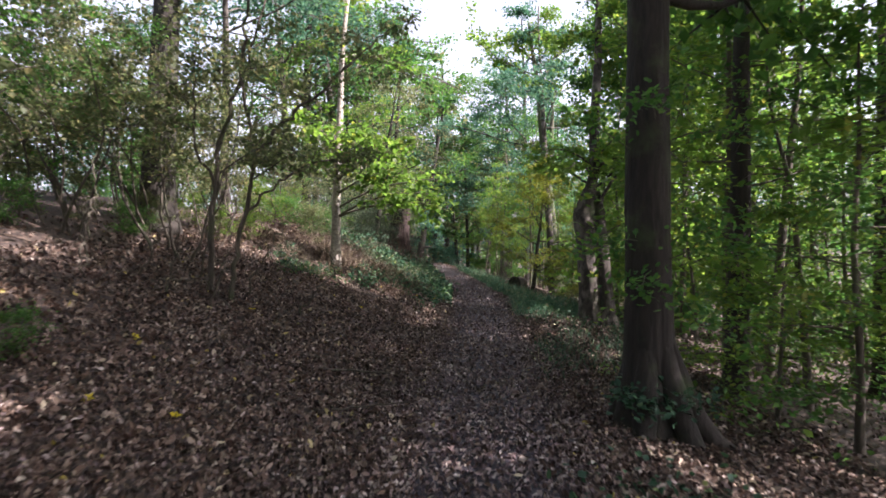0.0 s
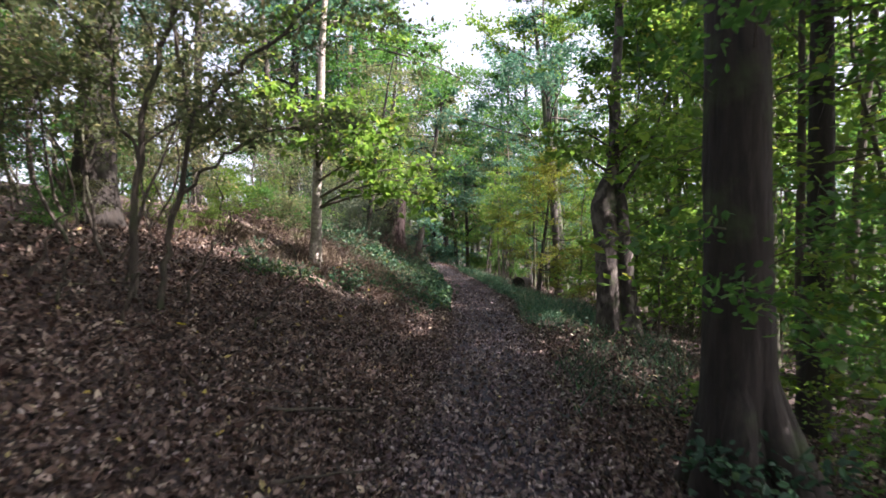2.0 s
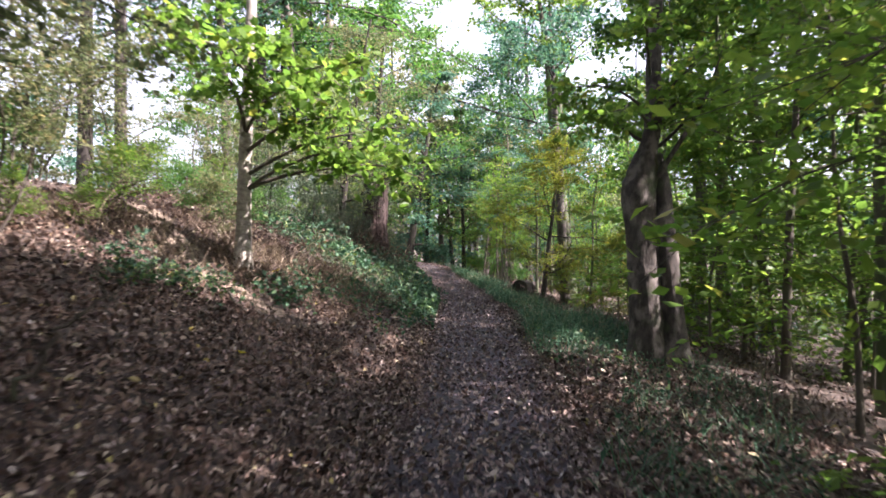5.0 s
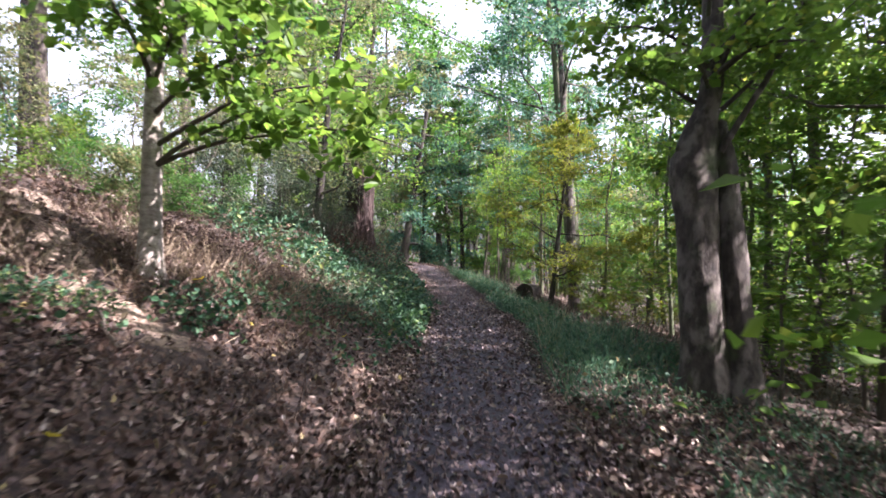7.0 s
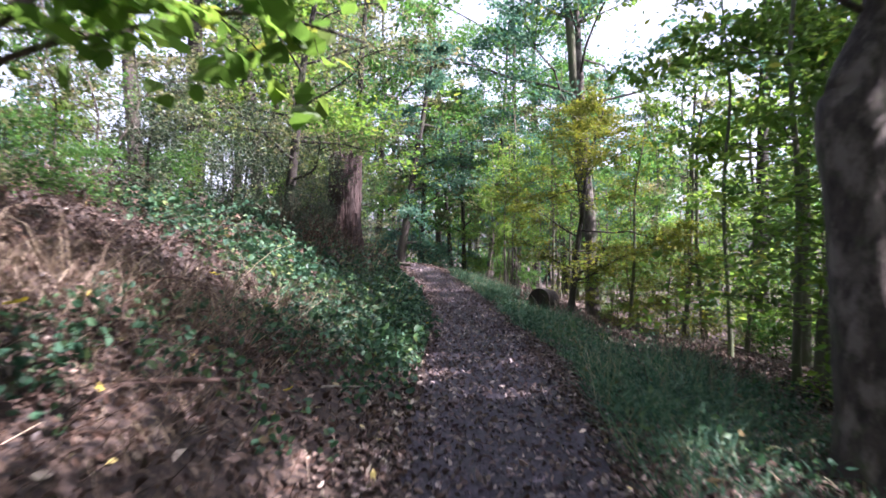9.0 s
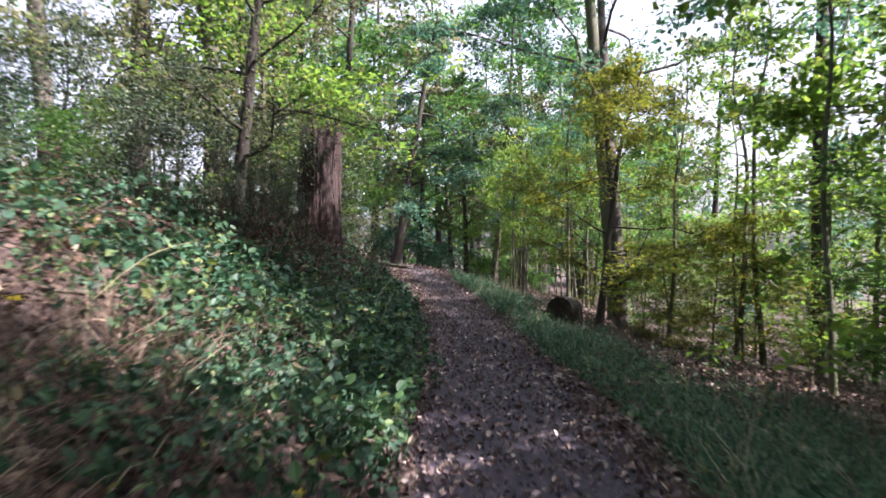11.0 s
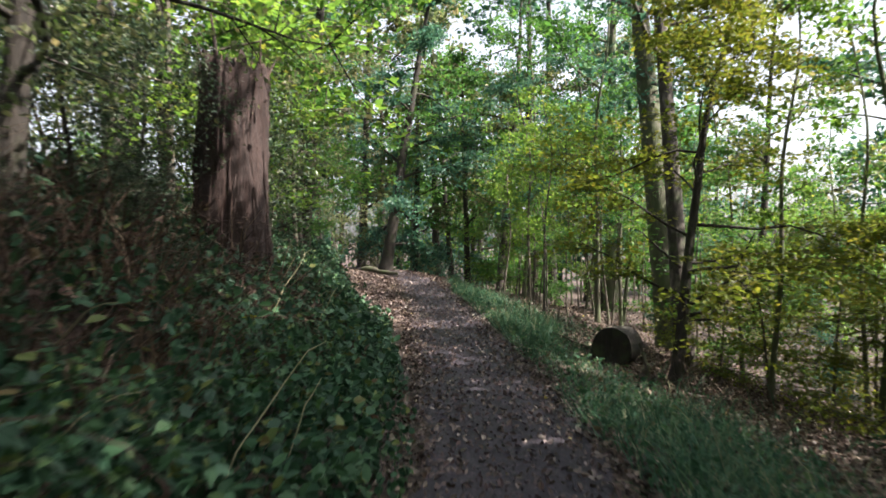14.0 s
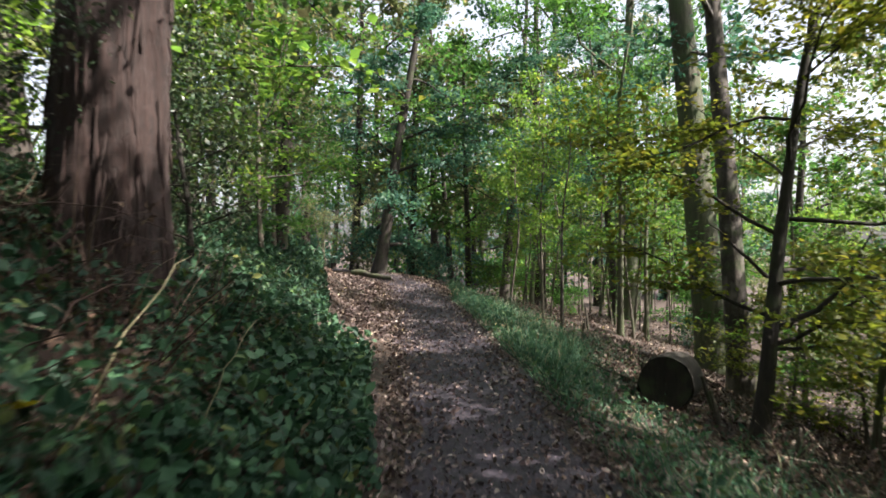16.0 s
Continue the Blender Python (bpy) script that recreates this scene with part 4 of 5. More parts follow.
# the one at (-4.4, 2.4) is out of view, added to shade the left bank
stand(vault, [(-6.4, 26.5, 1.0), (-5.0, 31.5, 1.3), (-4.4, 2.4, 0.85), (-4.8, 36.5, 1.35), (8.0, 49.0, 1.0), (-5.4, 44.5, 1.0), (-7.4, 21.5, 0.95), (3.6, 51.5, 1.0), (5.9, 34.0, 1.25)])
# added sun blockers: high crowns cast shade while low rays pass beneath
lofty = [tree("woodland_tree", "tall straight tree with a high narrow crown, added as a sun blocker", (0, 0, 0), 14, 0.14, 88, M_MOSSY, M_LEAF, (0.3, 0.2), 10, 1.4, group="tall trees of the wood", foliage=dict(CANOPY, start=0.6, per_sub=95, reach=3.6))]
stand(lofty, [(7.0, 6.4, 1.0), (6.9, 3.9, 1.0), (8.8, 5.2, 1.15), (8.9, 22.4, 1.1), (8.4, 25.6, 0.95)])
# added for their slim shadows on bank and path; the track stays sunlit
narrow = tree("woodland_tree", "tall slim tree with a narrow dense crown, added for its shadow", (0, 0, 0), 17, 0.14, 89, M_MOSSY, M_LEAF, (0.2, 0.1), 10, 1.4, group="tall trees of the wood", foliage=dict(CANOPY, limbs=14, start=0.5, per_sub=70, reach=2.3, leaf=0.2))
stand([narrow], [(8.6, 9.6, 1.0), (9.6, 16.4, 0.85), (9.4, 18.9, 0.8), (6.8, 15.1, 0.84)])
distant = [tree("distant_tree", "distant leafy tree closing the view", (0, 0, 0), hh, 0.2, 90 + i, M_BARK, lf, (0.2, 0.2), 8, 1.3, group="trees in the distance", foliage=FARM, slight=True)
           for i, (hh, lf) in enumerate([(11, M_FAR_HAZE), (13, M_FAR_HAZE), (10, M_LEAF)])]
spots = [(-12 + 4.0 * i + rng.uniform(-1, 1), 78 + rng.uniform(-5, 6), rng.uniform(1.1, 1.4)) for i in range(10)]
spots += [(27 + rng.uniform(-2, 4), 10 + 8 * i, rng.uniform(0.55, 0.8)) for i in range(8)]
spots += [(-24 + rng.uniform(-3, 3), 14 + 10 * i, rng.uniform(0.5, 0.7)) for i in range(6)]
spots += [(-16 + 7 * i, -18 + rng.uniform(-2, 2), 1.2) for i in range(5)]
stand(distant, spots)


# ---- leaf litter, ivy and grass ----
def strew(name, label, category, pts, mat, size, flat, lift=0.0, **kw):
    pts = np.asarray(pts)
    z = land(pts[:, 0], pts[:, 1]) + 0.02 + lift * rng.uniform(0, 1, len(pts)) ** 1.5
    ob = new(name, mesh_of(name, *leaves(np.column_stack([pts, z]), size, flat, gen=rng, **kw), mat, False))
    return tagged(ob, label, category, kind="stuff")


def scatter(n, x0, x1, y0, y1, keep):
    x, y = rng.uniform(x0, x1, n), rng.uniform(y0, y1, n)
    k = keep(x, y) > rng.uniform(0, 1, n)
    return np.column_stack([x, y])[k]


def side_of(x, y):
    return x - path_x(y)


def left_green(x, y):
    d = -side_of(x, y) - 0.72 - 0.1 * widening(y) - np.where(y > 32, foot_of(y) + 0.3, 0) - 0.5 * smooth_steps(y, 25, 31)
    wide = np.interp(y, [14, 18, 22, 30], [0.7, 1.2, 2.6, 3.5])
    return (d > 0) * smooth_steps(y, 17.0 + 0.9 * np.clip(d, 0, 2), 20.8 + np.clip(d, 0, 2)) * (1 - 0.75 * smooth_steps(d, 0.9, 1.5) * smooth_steps(y, 22.5, 24) * (1 - smooth_steps(y, 27.8, 28.6))) * np.clip(np.exp(-(d / wide) ** 2) + 0.08, 0, 1) * np.clip(0.75 + 0.5 * wave(x, y), 0.2, 1)


def left_dead(x, y):
    d = -side_of(x, y) - 1.0
    return (d > 0) * smooth_steps(y, 11, 16) * (1 - 0.75 * smooth_steps(y, 19.5, 22)) * (1 - 0.6 * smooth_steps(y, 30, 38)) * np.clip(0.7 + 0.6 * wave(x + 3, y), 0.15, 1)


def track_off(x, y):
    """Distance from the worn track that climbs the bank."""
    tx, ty = [-1.7, -2.1, -2.7, -3.4, -4.1, -5.2], [14.4, 14.6, 14.8, 15.4, 16.2, 17.4]
    d = 9.0
    for k in range(5):
        ax, ay, bx, by = tx[k], ty[k], tx[k + 1], ty[k + 1]
        f = np.clip(((x - ax) * (bx - ax) + (y - ay) * (by - ay)) / ((bx - ax) ** 2 + (by - ay) ** 2), 0, 1)
        d = np.minimum(d, np.hypot(x - ax - f * (bx - ax), y - ay - f * (by - ay)))
    return d


def bare(x, y):
    return np.clip((track_off(x, y) - 0.2) / 0.25, 0.12, 1)


right_green = lambda x, y: (1 - 0.88 * smooth_steps(side_of(x, y) + 0.35 * wave(x * 1.7, y * 1.3), 1.9, 2.7) * smooth_steps(y, 18, 25)) * (side_of(x, y) > 0.8 + 0.32 * widening(y)) * np.clip(smooth_steps(y, 13, 20) + 0.28 * smooth_steps(y, 7, 10) * (wave(x * 2.3, y * 2.1) > 0.25), 0, 1) * np.clip(1.8 - 0.5 * (side_of(x, y) - 0.8), 0.0, 1) * np.clip(0.8 + 0.4 * wave(x, y), 0.2, 1)
strew("fallen_leaves", "brown curled fallen leaves covering the bank and ground", "leaf litter",
      scatter(74000, -5.2, 5, 1.5, 25, lambda x, y: np.where(np.abs(side_of(x, y)) < 0.75, np.interp(y, [8, 14], [0.3, 0.08]), 1.0) * np.clip(1.3 - y / 26, 0.2, 1) * (1 - (0.5 * smooth_steps(y, 13.5, 15) + 0.38 * smooth_steps(y, 17.5, 20.5)) * (side_of(x, y) < -1.2)) * bare(x, y) * (1 - 0.92 * left_green(x, y)) * (1 - 0.7 * right_green(x, y))), M_LITTER, 0.078, 0.4, 0.04, oval=True, width=0.5, fold=0.5)
strew("fallen_leaves", "brown fallen leaves deeper in the wood", "leaf litter",
      scatter(60000, -6.5, 12, 8, 54, lambda x, y: (np.abs(side_of(x, y)) > 0.85) * np.clip(1.2 - np.abs(side_of(x, y)) / 12, 0.3, 1) * (1 - 0.85 * smooth_steps(y, 17.5, 20.5) * (1 - smooth_steps(y, 32, 36)) * (side_of(x, y) < -0.9)) * bare(x, y) * (1 - 0.92 * left_green(x, y)) * (1 - 0.7 * right_green(x, y))), M_LITTER, 0.085, 0.45, 0.04, width=0.55, fold=0.4)
strew("fallen_leaves", "pale dry leaves scattered on the dark path", "leaf litter",
      scatter(90000, -4, 3, 1, 52, lambda x, y: (np.abs(side_of(x, y)) < 1.0) * np.interp(y, [0, 8, 14, 20, 30, 50], [1, 1, 0.95, 0.85, 0.6, 0.42]) * np.clip(0.6 + 0.6 * np.abs(side_of(x, y)), 0, 1)), M_PALE, 0.066, 0.5, 0.02, oval=True, width=0.52, fold=0.4)

# sunlit strip at the bend, painted by strewing paler leaves
strew("fallen_leaves", "fallen leaves at the bank's foot by the bend, paled as a sun patch", "leaf litter",
      scatter(24000, -5, 1, 33, 47, lambda x, y: np.exp(-((side_of(x, y) + 1.5) / 0.5) ** 2) * smooth_steps(y, 33, 37)), M_PALE, 0.08, 0.7, 0.03, oval=True, width=0.75)
strew("fallen_leaves", "brown leaves drifted along both edges of the path", "leaf litter",
      scatter(70000, -5, 3, 12, 52, lambda x, y: np.exp(-((np.abs(side_of(x, y)) - 0.9) / 0.26) ** 2) + ((side_of(x, y) < -0.9) & (side_of(x, y) > -1 - foot_of(y)) & (y > 34)) * 0.6), M_LITTER, 0.06, 0.55, 0.03, width=0.7)


strew("fallen_leaves", "pale dry leaves thick on the path under the oak", "leaf litter",
      scatter(30000, -3.2, 2.6, 1.2, 15, lambda x, y: np.where(np.abs(side_of(x, y)) < 1.1, 1.0, np.where(x < 0, 0.3, 0.12)) * np.interp(y, [0, 9, 15], [1, 0.8, 0.15])), M_DRY, 0.058, 0.5, 0.035, oval=True, width=0.52, fold=0.4)
strew("fallen_leaves", "brown leaves and twigs on the slope below the verge", "leaf litter",
      scatter(26000, 2.6, 7.5, 20, 37, lambda x, y: smooth_steps(side_of(x, y), 1.8, 2.6)), M_LITTER, 0.075, 0.5, 0.05, width=0.6, fold=0.4)
strew("leaf_crumbs", "small torn brown leaf pieces among the litter on the bank", "leaf litter",
      scatter(52000, -3.6, 3, 1.8, 15, lambda x, y: np.clip(1.5 - y / 11, 0.15, 1) * (np.abs(side_of(x, y)) > 0.6) * bare(x, y)), M_LITTER, 0.042, 0.45, 0.045, width=0.7)
strew("leaf_crumbs", "broken dark leaf pieces trodden into the path", "leaf litter",
      scatter(42000, -0.7, 2.3, 1.5, 36, lambda x, y: (np.abs(side_of(x, y)) < 1.05) * np.interp(y, [6, 14, 36], [1, 0.55, 0.5])), M_CRUMB, 0.03, 0.6, 0.015, width=0.75)


strew("ivy", "dark green ivy leaves trailing down the bank", "ivy", scatter(80000, -5, 1, 14, 46, left_green), M_IVY, 0.07, 0.5, 0.26, width=0.8, oval=True)
strew("ivy", "broad dark ivy and bramble leaves on the steep bank", "ivy", scatter(46000, -4.5, 1, 22.5, 46, lambda x, y: left_green(x, y) * (wave(x * 2.1 + 5, y * 1.9) > 0.1)), M_IVY, 0.1, 0.5, 0.45, width=0.65, oval=True)
strew("bramble_leaves", "dense layer of dark bramble leaves over the bank's foot", "undergrowth", scatter(26000, -3.4, 0.8, 19.5, 28, lambda x, y: left_green(x, y) ** 0.5 * (side_of(x, y) < -1.0)), M_BRAMBLE, 0.1, 0.55, 0.42, width=0.66, oval=True)
strew("nettles", "green nettles and bramble leaves standing on the bank", "undergrowth", scatter(16000, -4.5, 1, 15, 22.5, lambda x, y: left_green(x, y) * (wave(x * 2.1 + 5, y * 1.9) > 0.1)), M_NETTLE, 0.105, 0.5, 0.5, width=0.62, oval=True)
strew("herbs", "low green herbs and ivy along the edge of the path", "herbs", scatter(34000, 1, 6, 8, 48, right_green), M_VERGE, 0.08, 0.5, 0.22, width=0.6)
low = lambda x, y: np.exp(-((x - 2.2) ** 2 / 1.2 + (y - 4.4) ** 2 / 0.7))
strew("ivy", "low dark ivy at the foot of the oak", "ivy", scatter(2600, 0.8, 4.5, 2.5, 7, low), M_IVY, 0.075, 0.55, 0.16, oval=True, width=0.8)


def blades(name, label, pts, mat, height, width, lean):
    n = len(pts)
    z = land(pts[:, 0], pts[:, 1])
    b = np.column_stack([pts, z])
    az = rng.uniform(0, 6.28, n)
    o = np.column_stack([np.cos(az), np.sin(az), np.zeros(n)]) * width
    s = (height * rng.uniform(0.45, 1.2, n) * np.clip(0.95 + 0.55 * wave(pts[:, 0] * 2.6, pts[:, 1] * 2.3), 0.35, 1.7))[:, None]
    d = np.column_stack([rng.normal(0, lean, n), rng.normal(0, lean, n), np.ones(n)])
    m = b + unit(d) * s * 0.6
    t = b + unit(d * np.array([1.9, 1.9, 1])) * s
    v = np.stack([b - o, b + o, m + o * 0.8, m - o * 0.8, t, t + o * 0.05], 1).reshape(-1, 3)
    f = np.array([[0, 1, 2, 3], [3, 2, 5, 4]])
    faces = (f[None] + (np.arange(n) * 6)[:, None, None]).reshape(-1, 4)
    ob = new(name, mesh_of(name, v, faces, mat))
    return tagged(ob, label, "grass", kind="stuff")


blades("grass", "rough green grass along the path's verge", scatter(110000, 1, 6, 8, 46, right_green), M_GRASS, 0.36, 0.006, 0.95)
blades("grass", "thin grass and herbs at the foot of the bank", scatter(16000, -4, 1, 14, 48, left_green), M_GRASS, 0.25, 0.004, 0.6)
blades("grass_stalks", "thin pale seeding grass stalks along the verge", scatter(1500, 1.5, 5, 14, 40, lambda x, y: right_green(x, y) * (wave(x * 1.3 + 2, y * 1.1) > 0.2)), M_STALK, 0.75, 0.003, 0.4)
blades("dead_stems", "dry brown bramble canes and dead bracken on the bank", scatter(16000, -5.5, 0.8, 11, 40, left_dead), M_STRAW, 0.55, 0.0035, 1.2)
blades("dead_stems", "dry pale stalks standing along the wood's edge", scatter(5200, 2.4, 12, 12, 50, lambda x, y: np.clip((side_of(x, y) - 1.6), 0, 1) * np.exp(-(side_of(x, y) - 2.5) ** 2 / 12)), M_STRAW, 0.55, 0.006, 0.7)


def bank_herbs(x, y):
    return (side_of(x, y) < -1.15) * smooth_steps(y, 12.5, 14.5) * (1 - smooth_steps(y, 20, 23)) * (side_of(x, y) > -3.2) * (wave(x * 1.9 + 1, y * 1.6 + 2) > 0.35) * bare(x, y) * (1 - 0.6 * smooth_steps(y, 15, 17))


strew("herbs", "patches of green herbs and bramble seedlings among dead leaves", "herbs", scatter(22000, -5, 0, 12.5, 23, bank_herbs), M_VERGE, 0.08, 0.55, 0.25, width=0.65, oval=True)
blades("dead_bracken", "tall drooping red-brown dead bracken below the broken trunk", scatter(9000, -3.4, -0.9, 23.2, 28.2, lambda x, y: np.clip(0.6 + 0.8 * wave(x * 2, y * 2), 0, 1) * (side_of(x, y) < -2.0)), M_BRACKEN, 0.85, 0.006, 0.8)
blades("dead_bracken", "dry brown bracken and cane litter on the bank", scatter(17000, -6.2, -0.9, 14.5, 22, lambda x, y: np.clip(0.2 + 0.9 * wave(x * 1.7 + 2, y * 1.8), 0, 1) * bare(x, y) * (side_of(x, y) < -1.9)), M_HAY, 0.5, 0.005, 1.1)

# ---- brambles ----
def bramble(seed, leafmat, canes=13, per=22, leaf=0.08):
    g = np.random.default_rng(seed)
    ob = thing("bramble", "tangled bramble clump with arching brown canes and broad leaves", "bramble", "brambles on the bank")
    pts = []
    for k in range(canes):
        az = g.uniform(0, 6.28)
        line = bend((0.15 * math.cos(az), 0.15 * math.sin(az), -0.05), (0.8 * math.cos(az), 0.8 * math.sin(az), 1.1), g.uniform(0.9, 1.7), 6, g, 0.16, -2.3)
        part("cane", *tube(line, np.linspace(0.0055, 0.002, len(line)), 4, gen=g), M_STRAW, ob)
        c = g.uniform(0.15, 1, per)
        at = np.stack([np.interp(c, np.linspace(0, 1, len(line)), line[:, a]) for a in range(3)], 1)
        pts.append(at + g.normal(size=(per, 3)) * np.array([0.1, 0.1, 0.06]))
    tagged(part("foliage", *trefoils(np.concatenate(pts), leaf, 0.5, g), leafmat, ob, smooth=False), kind="stuff")
    return ob


clumps = [bramble(101, M_NETTLE), bramble(102, M_IVY), bramble(103, M_BRAMBLE)]
spots = [(-1.15, 21.2, 0.75), (-1.4, 21.9, 0.9), (-1.1, 22.5, 0.75), (-1.5, 23.0, 0.95), (-1.1, 23.8, 0.75), (-1.9, 22.4, 1.1), (-1.0, 24.4, 0.8), (-3.2, 14.0, 0.7), (-3.5, 13.5, 0.75), (-2.9, 14.5, 0.6), (-3.9, 14.2, 0.7), (-0.75, 20.2, 1), (-1.6, 20.9, 1.1), (-0.5, 21.6, 0.9), (-1.5, 22.3, 1.1), (-2.4, 21.6, 1.0), (-0.7, 23.2, 1), (-1.7, 24.0, 1.1),
         (-1.2, 28.9, 1), (-2.4, 31.5, 1.0), (-1.8, 18.4, 0.9), (-2.9, 17.4, 1), (-1.2, 19.2, 0.8), (-3.2, 24.2, 1.1), (-3.0, 36, 1.0), (-3.3, 13.6, 0.8), (5.2, 20.5, 0.8), (5.4, 26.5, 0.9), (4.8, 37.5, 0.8)]
while len(spots) < 58:
    x, y = rng.uniform(-4.3, -1.1), rng.uniform(18.5, 30)
    if y < 24 or x > -1.6:
        spots.append((x, y, rng.uniform(0.75, 1.2)))
stand(clumps, [p for p in spots if not (23.8 < p[1] < 27.8 and p[0] < -1.5) and not (16 < p[1] < 20 and p[0] < -1.5)])
stand(clumps[1:2], [(-1.3, 25.3, 0.9), (-1.7, 24.9, 1.0), (-1.2, 24.5, 0.8), (-1.2, 27.0, 0.6)])
dead = [bramble(104, M_BRACKEN, 19, 6, 0.05), bramble(105, M_BRACKEN, 17, 8, 0.05)]
for ob in dead:
    tagged(ob, "tangle of dead brown bramble canes with few withered leaves")
stand(dead, [(-1.5, 26.2, 0.8), (-2.2, 26.0, 1.0), (-1.75, 26.75, 0.9), (-2.5, 25.3, 1.0), (-1.9, 25.5, 0.8), (-1.4, 27.3, 0.7), (-3.0, 25.9, 1.1), (-4.4, 15.0, 1.2), (-5.0, 15.6, 1.3), (-4.7, 17.2, 1.2), (-3.4, 18.6, 0.9), (-4.0, 19.4, 1.0), (-4.6, 18.4, 1.1), (-3.0, 19.4, 0.8), (-3.6, 20.6, 0.9), (-4.4, 20.8, 1.0), (-2.5, 16.5, 0.8), (-5.4, 13.6, 1.0), (-4.9, 12.6, 0.9), (-2.9, 16.3, 0.8), (-3.3, 15.6, 0.7), (-3.5, 17.3, 0.9), (-4.1, 16.6, 0.8), (-1.4, 25.9, 1.1), (-2.0, 26.6, 1.2), (-1.8, 24.4, 1.0), (-2.4, 25.4, 1.1), (-1.3, 17.2, 0.9), (-2.2, 18.8, 1.0), (-1.0, 18.2, 0.8), (-2.7, 14.6, 0.9), (-2.8, 20.2, 1.1), (-1.9, 16.2, 0.8), (-1.6, 15.2, 0.8), (-2.4, 15.4, 0.9), (-3.2, 15.9, 0.9), (-1.4, 14.2, 0.7), (-2.2, 17.4, 0.9), (-3.0, 18.2, 1.0), (-3.6, 17.0, 0.9), (-2.3, 13.4, 0.7), (-1.5, 19.6, 0.8), (5.0, 24.0, 0.9), (6.0, 33.5, 0.9)])

# ---- loose wood ----
def log_section():
    ob = thing("log", "cut log section lying beside the path with a dark weathered end", "log", at=(3.53, 31.12, -0.05))
    d = unit(np.array([0.5, 0.85, -0.05]))
    line = np.array([d * t for t in np.linspace(-0.05, 0.75, 6)])
    g = np.random.default_rng(3)
    part("bark", *tube(line, np.full(6, 0.345), 22, 0.02, g), M_BARK, ob)
    a = unit(np.cross(d, (0, 0, 1.0)))
    b = np.cross(a, d)
    th = np.linspace(0, 2 * np.pi, 22, endpoint=False)
    c = line[0] - d * 0.01
    v = [c + d * s + (np.cos(t) * a + np.sin(t) * b) * r for r, s in ((0.01, 0.04), (0.17, 0.02), (0.33, 0)) for t in th]
    f = [(22 * i + j, 22 * i + 22 + j, 22 * i + 22 + (j + 1) % 22, 22 * i + (j + 1) % 22) for i in range(2) for j in range(22)]
    part("cut_end", np.array(v), np.array(f), M_BARK, ob, "dark weathered cut end")


log_section()


def stick(label, a, b, r, mat, seed):
    g = np.random.default_rng(seed)
    a, b = np.array(a, float), np.array(b, float)
    line = a + (b - a) * np.linspace(0, 1, 8)[:, None] + g.normal(size=(8, 3)) * 0.02 * np.linalg.norm(b - a) * np.array([1, 1, 0.3])
    ob = new("stick", mesh_of("stick", *tube(line, np.linspace(r, r * 0.5, 8), 6, 0.05, g), mat, True))
    tagged(ob, label, "stick", "fallen sticks")


stick("pale bare stick lying on the bank's foot", (-0.55, 17.6, h(-0.55, 17.6) + 0.06), (-0.1, 18.6, h(-0.1, 18.6) + 0.07), 0.012, M_BIRCH, 1)

for k in range(56):
    if k < 44:
        x, y = rng.uniform(3.6, 8.5), rng.uniform(18, 37)
    else:
        x, y = rng.uniform(-4.5, -0.8), rng.uniform(5, 20)
    az, ln = rng.uniform(0, 3.14), rng.uniform(0.5, 1.6)
    x2, y2 = x + ln * math.cos(az), y + ln * math.sin(az)
    stick("grey-brown fallen branch lying among dead leaves", (x, y, h(x, y) + 0.05), (x2, y2, h(x2, y2) + 0.06 + 0.12 * (k % 3 == 0)), rng.uniform(0.008, 0.024), M_TWIG if k % 4 else M_STRAW, 200 + k)
for k, (x, y, dx, dy) in enumerate([(6.4, 28.5, 2.6, 1.0), (6.8, 31.0, 2.4, -0.6), (-2.6, 47.2, 1.5, -1.6)]):
    stick("dead branch lying on the woodland floor", (x, y, h(x, y) + 0.12), (x + dx, y + dy, h(x + dx, y + dy) + 0.1), 0.07 if k < 2 else 0.14, M_MOSSY, 300 + k)


def lobed_leaf(label, x, y, mat, size, seed, lift=0.05):
    """A maple leaf with five points, curled a little."""
    g = np.random.default_rng(seed)
    n, ring = 20, []
    for k in range(n):
        a = 2 * math.pi * k / n
        r = size * 0.5 * (0.55 + 0.45 * abs(math.cos(2.5 * a)) ** 0.8) * (0.75 if k in (9, 10, 11) else 1)
        ring.append((r * math.cos(a), r * math.sin(a), 0.25 * r * g.uniform(-0.4, 1)))
    inner = [(0.15 * px, 0.15 * py, -0.01) for px, py, _ in ring]
    v = np.array(ring + inner)
    f = np.array([(k, (k + 1) % n, n + (k + 1) % n, n + k) for k in range(n)])
    ob = new("maple_leaf", mesh_of("maple_leaf", v, f, mat))
    ob.matrix_basis = Matrix.Translation((x, y, h(x, y) + lift)) @ Euler((g.uniform(-0.5, 0.5), g.uniform(-0.5, 0.5), g.uniform(0, 6))).to_matrix().to_4x4()
    tagged(ob, label, "leaf", "single fallen maple leaves")


M_YELLOW = leaf_material("leaf_yellow", [(0, (0.5, 0.42, 0.02)), (1, (0.6, 0.5, 0.04))], 0.4)
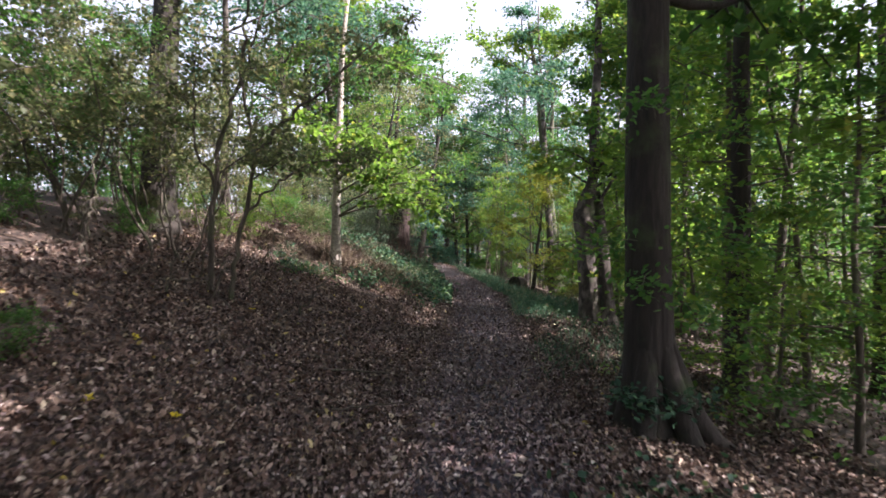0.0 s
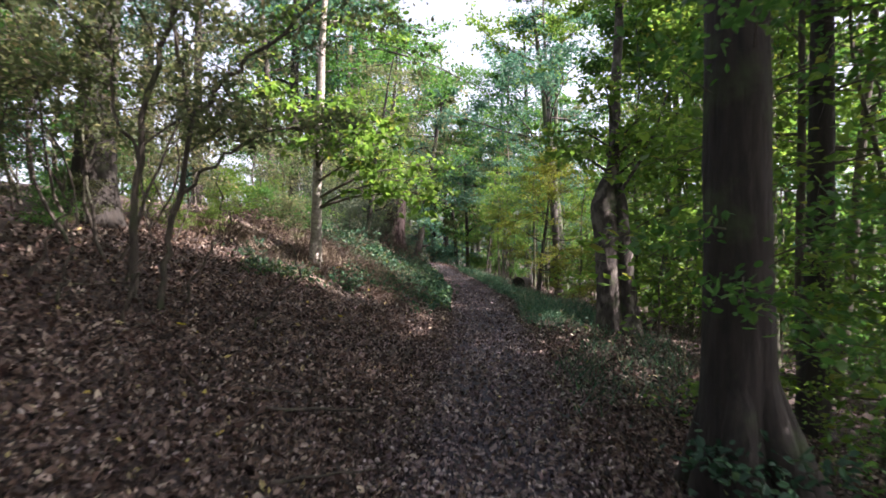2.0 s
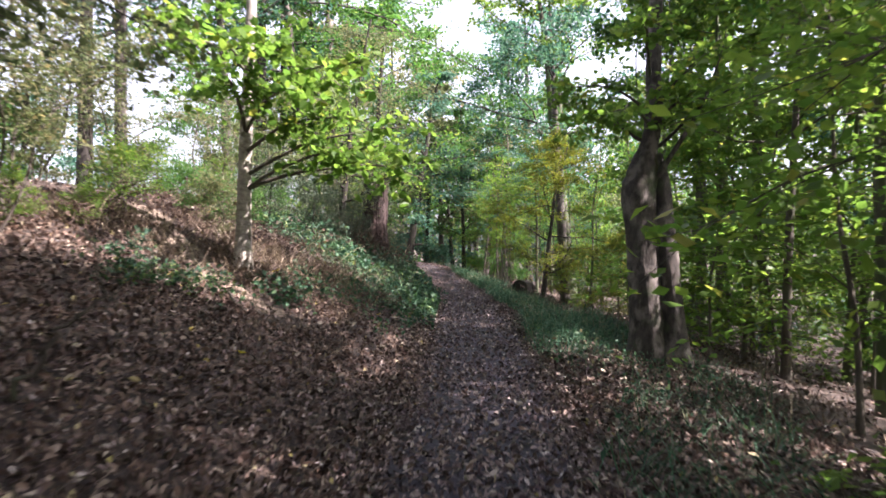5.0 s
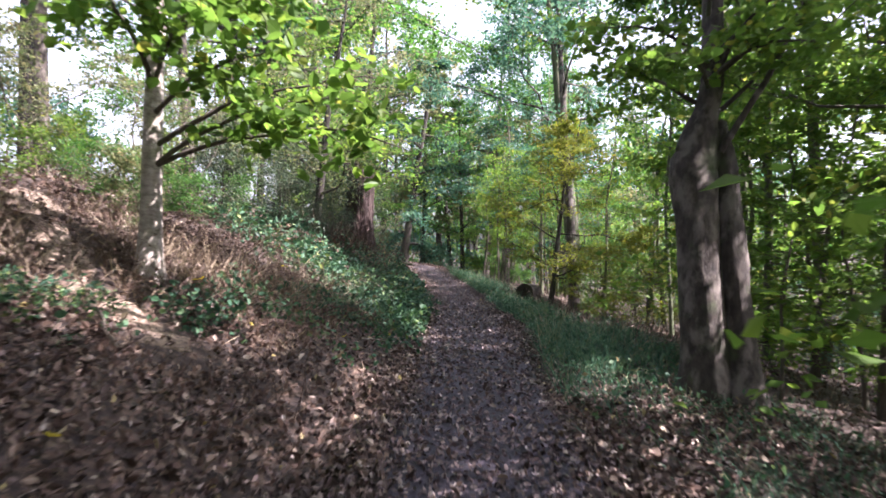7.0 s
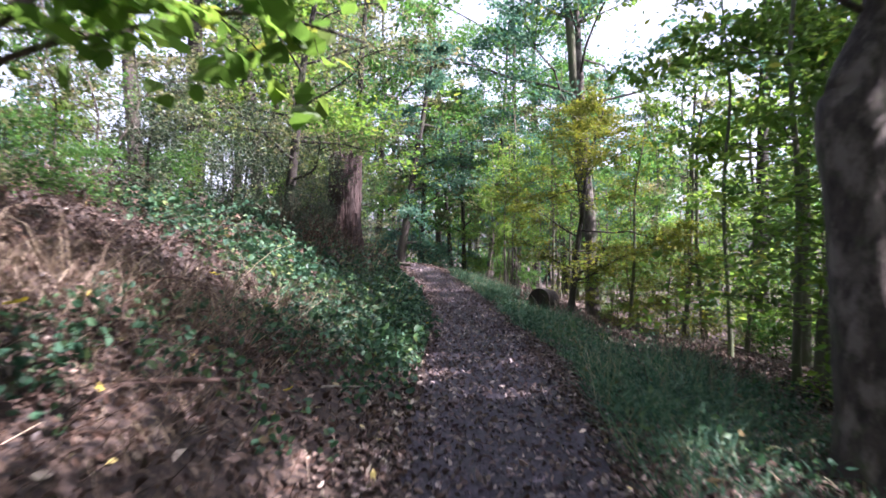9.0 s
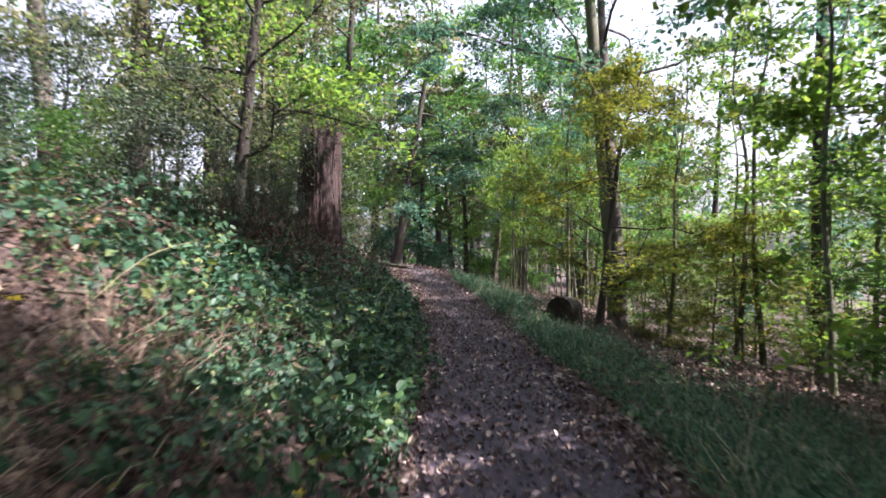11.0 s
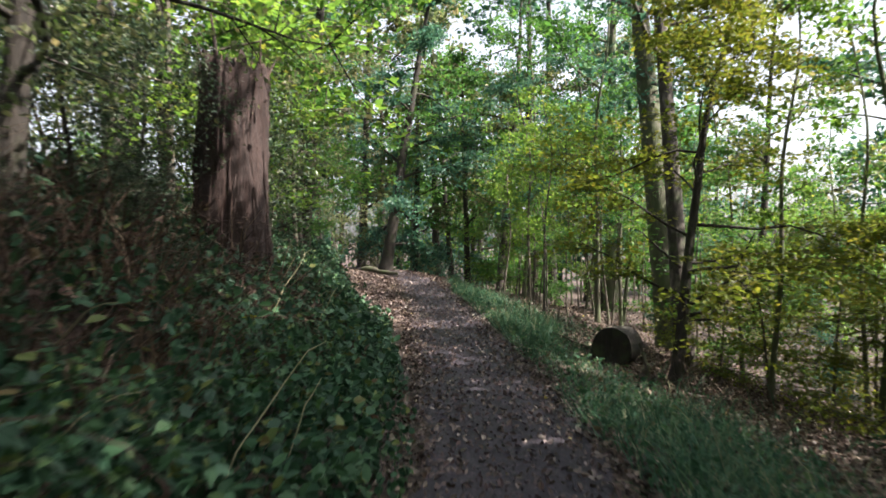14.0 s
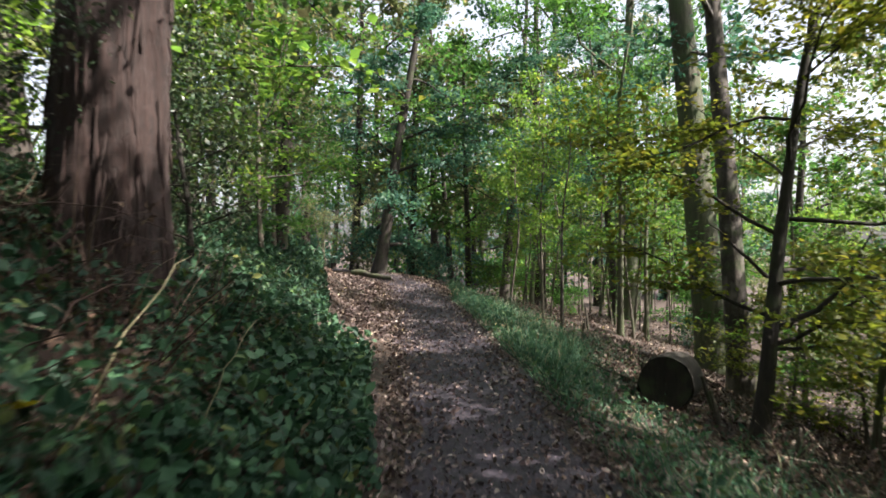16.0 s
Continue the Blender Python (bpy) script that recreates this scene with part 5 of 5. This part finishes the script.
for k, (x, y, sz, up) in enumerate([(0.26, 23.7, 0.11, 0.12), (-1.95, 18.9, 0.13, 0.2), (-0.27, 18.7, 0.1, 0.1), (-2.25, 16.1, 0.15, 0.15), (-0.72, 17.1, 0.09, 0.1), (-3.1, 6.4, 0.1, 0.05), (-2.2, 5.2, 0.1, 0.05),
                                    (-2.75, 4.9, 0.11, 0.05), (-1.6, 12.3, 0.1, 0.06), (-0.95, 25.4, 0.12, 0.35), (-0.75, 25.0, 0.1, 0.3), (-2.6, 8.6, 0.1, 0.2)]):
    lobed_leaf("yellow fallen maple leaf caught on the bank", x, y, M_YELLOW, sz, 400 + k, up)
for k, (x, y, sz) in enumerate([(0.4, 27.7, 0.12), (0.2, 27.4, 0.11), (-1.6, 9.5, 0.13), (-2.2, 9.2, 0.12), (-1.2, 13.4, 0.12), (1.1, 14.1, 0.11), (-0.6, 13.1, 0.12), (0.4, 25.9, 0.1), (1.2, 26.7, 0.1), (0.8, 29.5, 0.1), (0.9, 10.2, 0.1), (1.4, 18.5, 0.1)]):
    lobed_leaf("pale dry maple leaf lying on the path", x, y, M_PALE, sz, 500 + k, 0.03)


def dead_stalk(a, b, sag, seed):
    """A thin dry stalk arching over the undergrowth."""
    g = np.random.default_rng(seed)
    a, b = np.array(a, float), np.array(b, float)
    f = np.linspace(0, 1, 9)[:, None]
    line = a * (1 - f) + b * f + np.array([0, 0, sag]) * 4 * f * (1 - f) + g.normal(size=(9, 3)) * 0.008
    ob = new("dead_stalk", mesh_of("dead_stalk", *tube(line, np.linspace(0.006, 0.0025, 9), 5, gen=g), M_STALK, True))
    tagged(ob, "thin dry pale stalk arching over the brambles", "stalk", "dry stalks on the bank")


for k, (x, y, dx, dy, dz) in enumerate([(-0.55, 23.4, 0.45, 0.5, 0.75), (-0.35, 23.9, 0.2, 0.3, 0.6), (-1.1, 22.8, 0.4, 0.2, 0.35), (-0.95, 25.6, 0.35, 0.5, 0.9), (-1.3, 25.0, -0.35, 0.3, 0.6), (-0.7, 26.4, 0.25, 0.3, 0.7), (-1.5, 23.6, 0.5, -0.2, 0.4),
                                         (-1.9, 19.4, 0.6, 0.4, 0.5), (-1.2, 18.9, 0.5, -0.2, 0.3), (-2.4, 17.8, 0.5, 0.5, 0.5)]):
    z = h(x, y)
    dead_stalk((x, y, z), (x + dx, y + dy, z + dz), 0.1, 640 + k)


def snapped_stem(x, y, tall, lean, seed):
    g = np.random.default_rng(seed)
    z = np.linspace(-0.08, tall, 7)
    ob = new("snapped_stem", mesh_of("snapped_stem", *tube(np.stack([lean * z, 0.1 * z, z], 1), np.linspace(0.035, 0.022, 7), 8, 0.08, g), M_TWIG, True))
    ob.location = on(x, y)
    tagged(ob, "short snapped-off stem standing beside the log", "stump", "snapped stems")


for k, (x, y, tall, lean) in enumerate([(4.0, 30.6, 0.42, -0.25), (4.2, 31.2, 0.5, -0.3), (4.6, 30.0, 0.3, 0.1), (3.3, 35.0, 0.5, 0.2), (4.3, 38.5, 0.6, -0.1)]):
    snapped_stem(x, y, tall, lean, 600 + k)
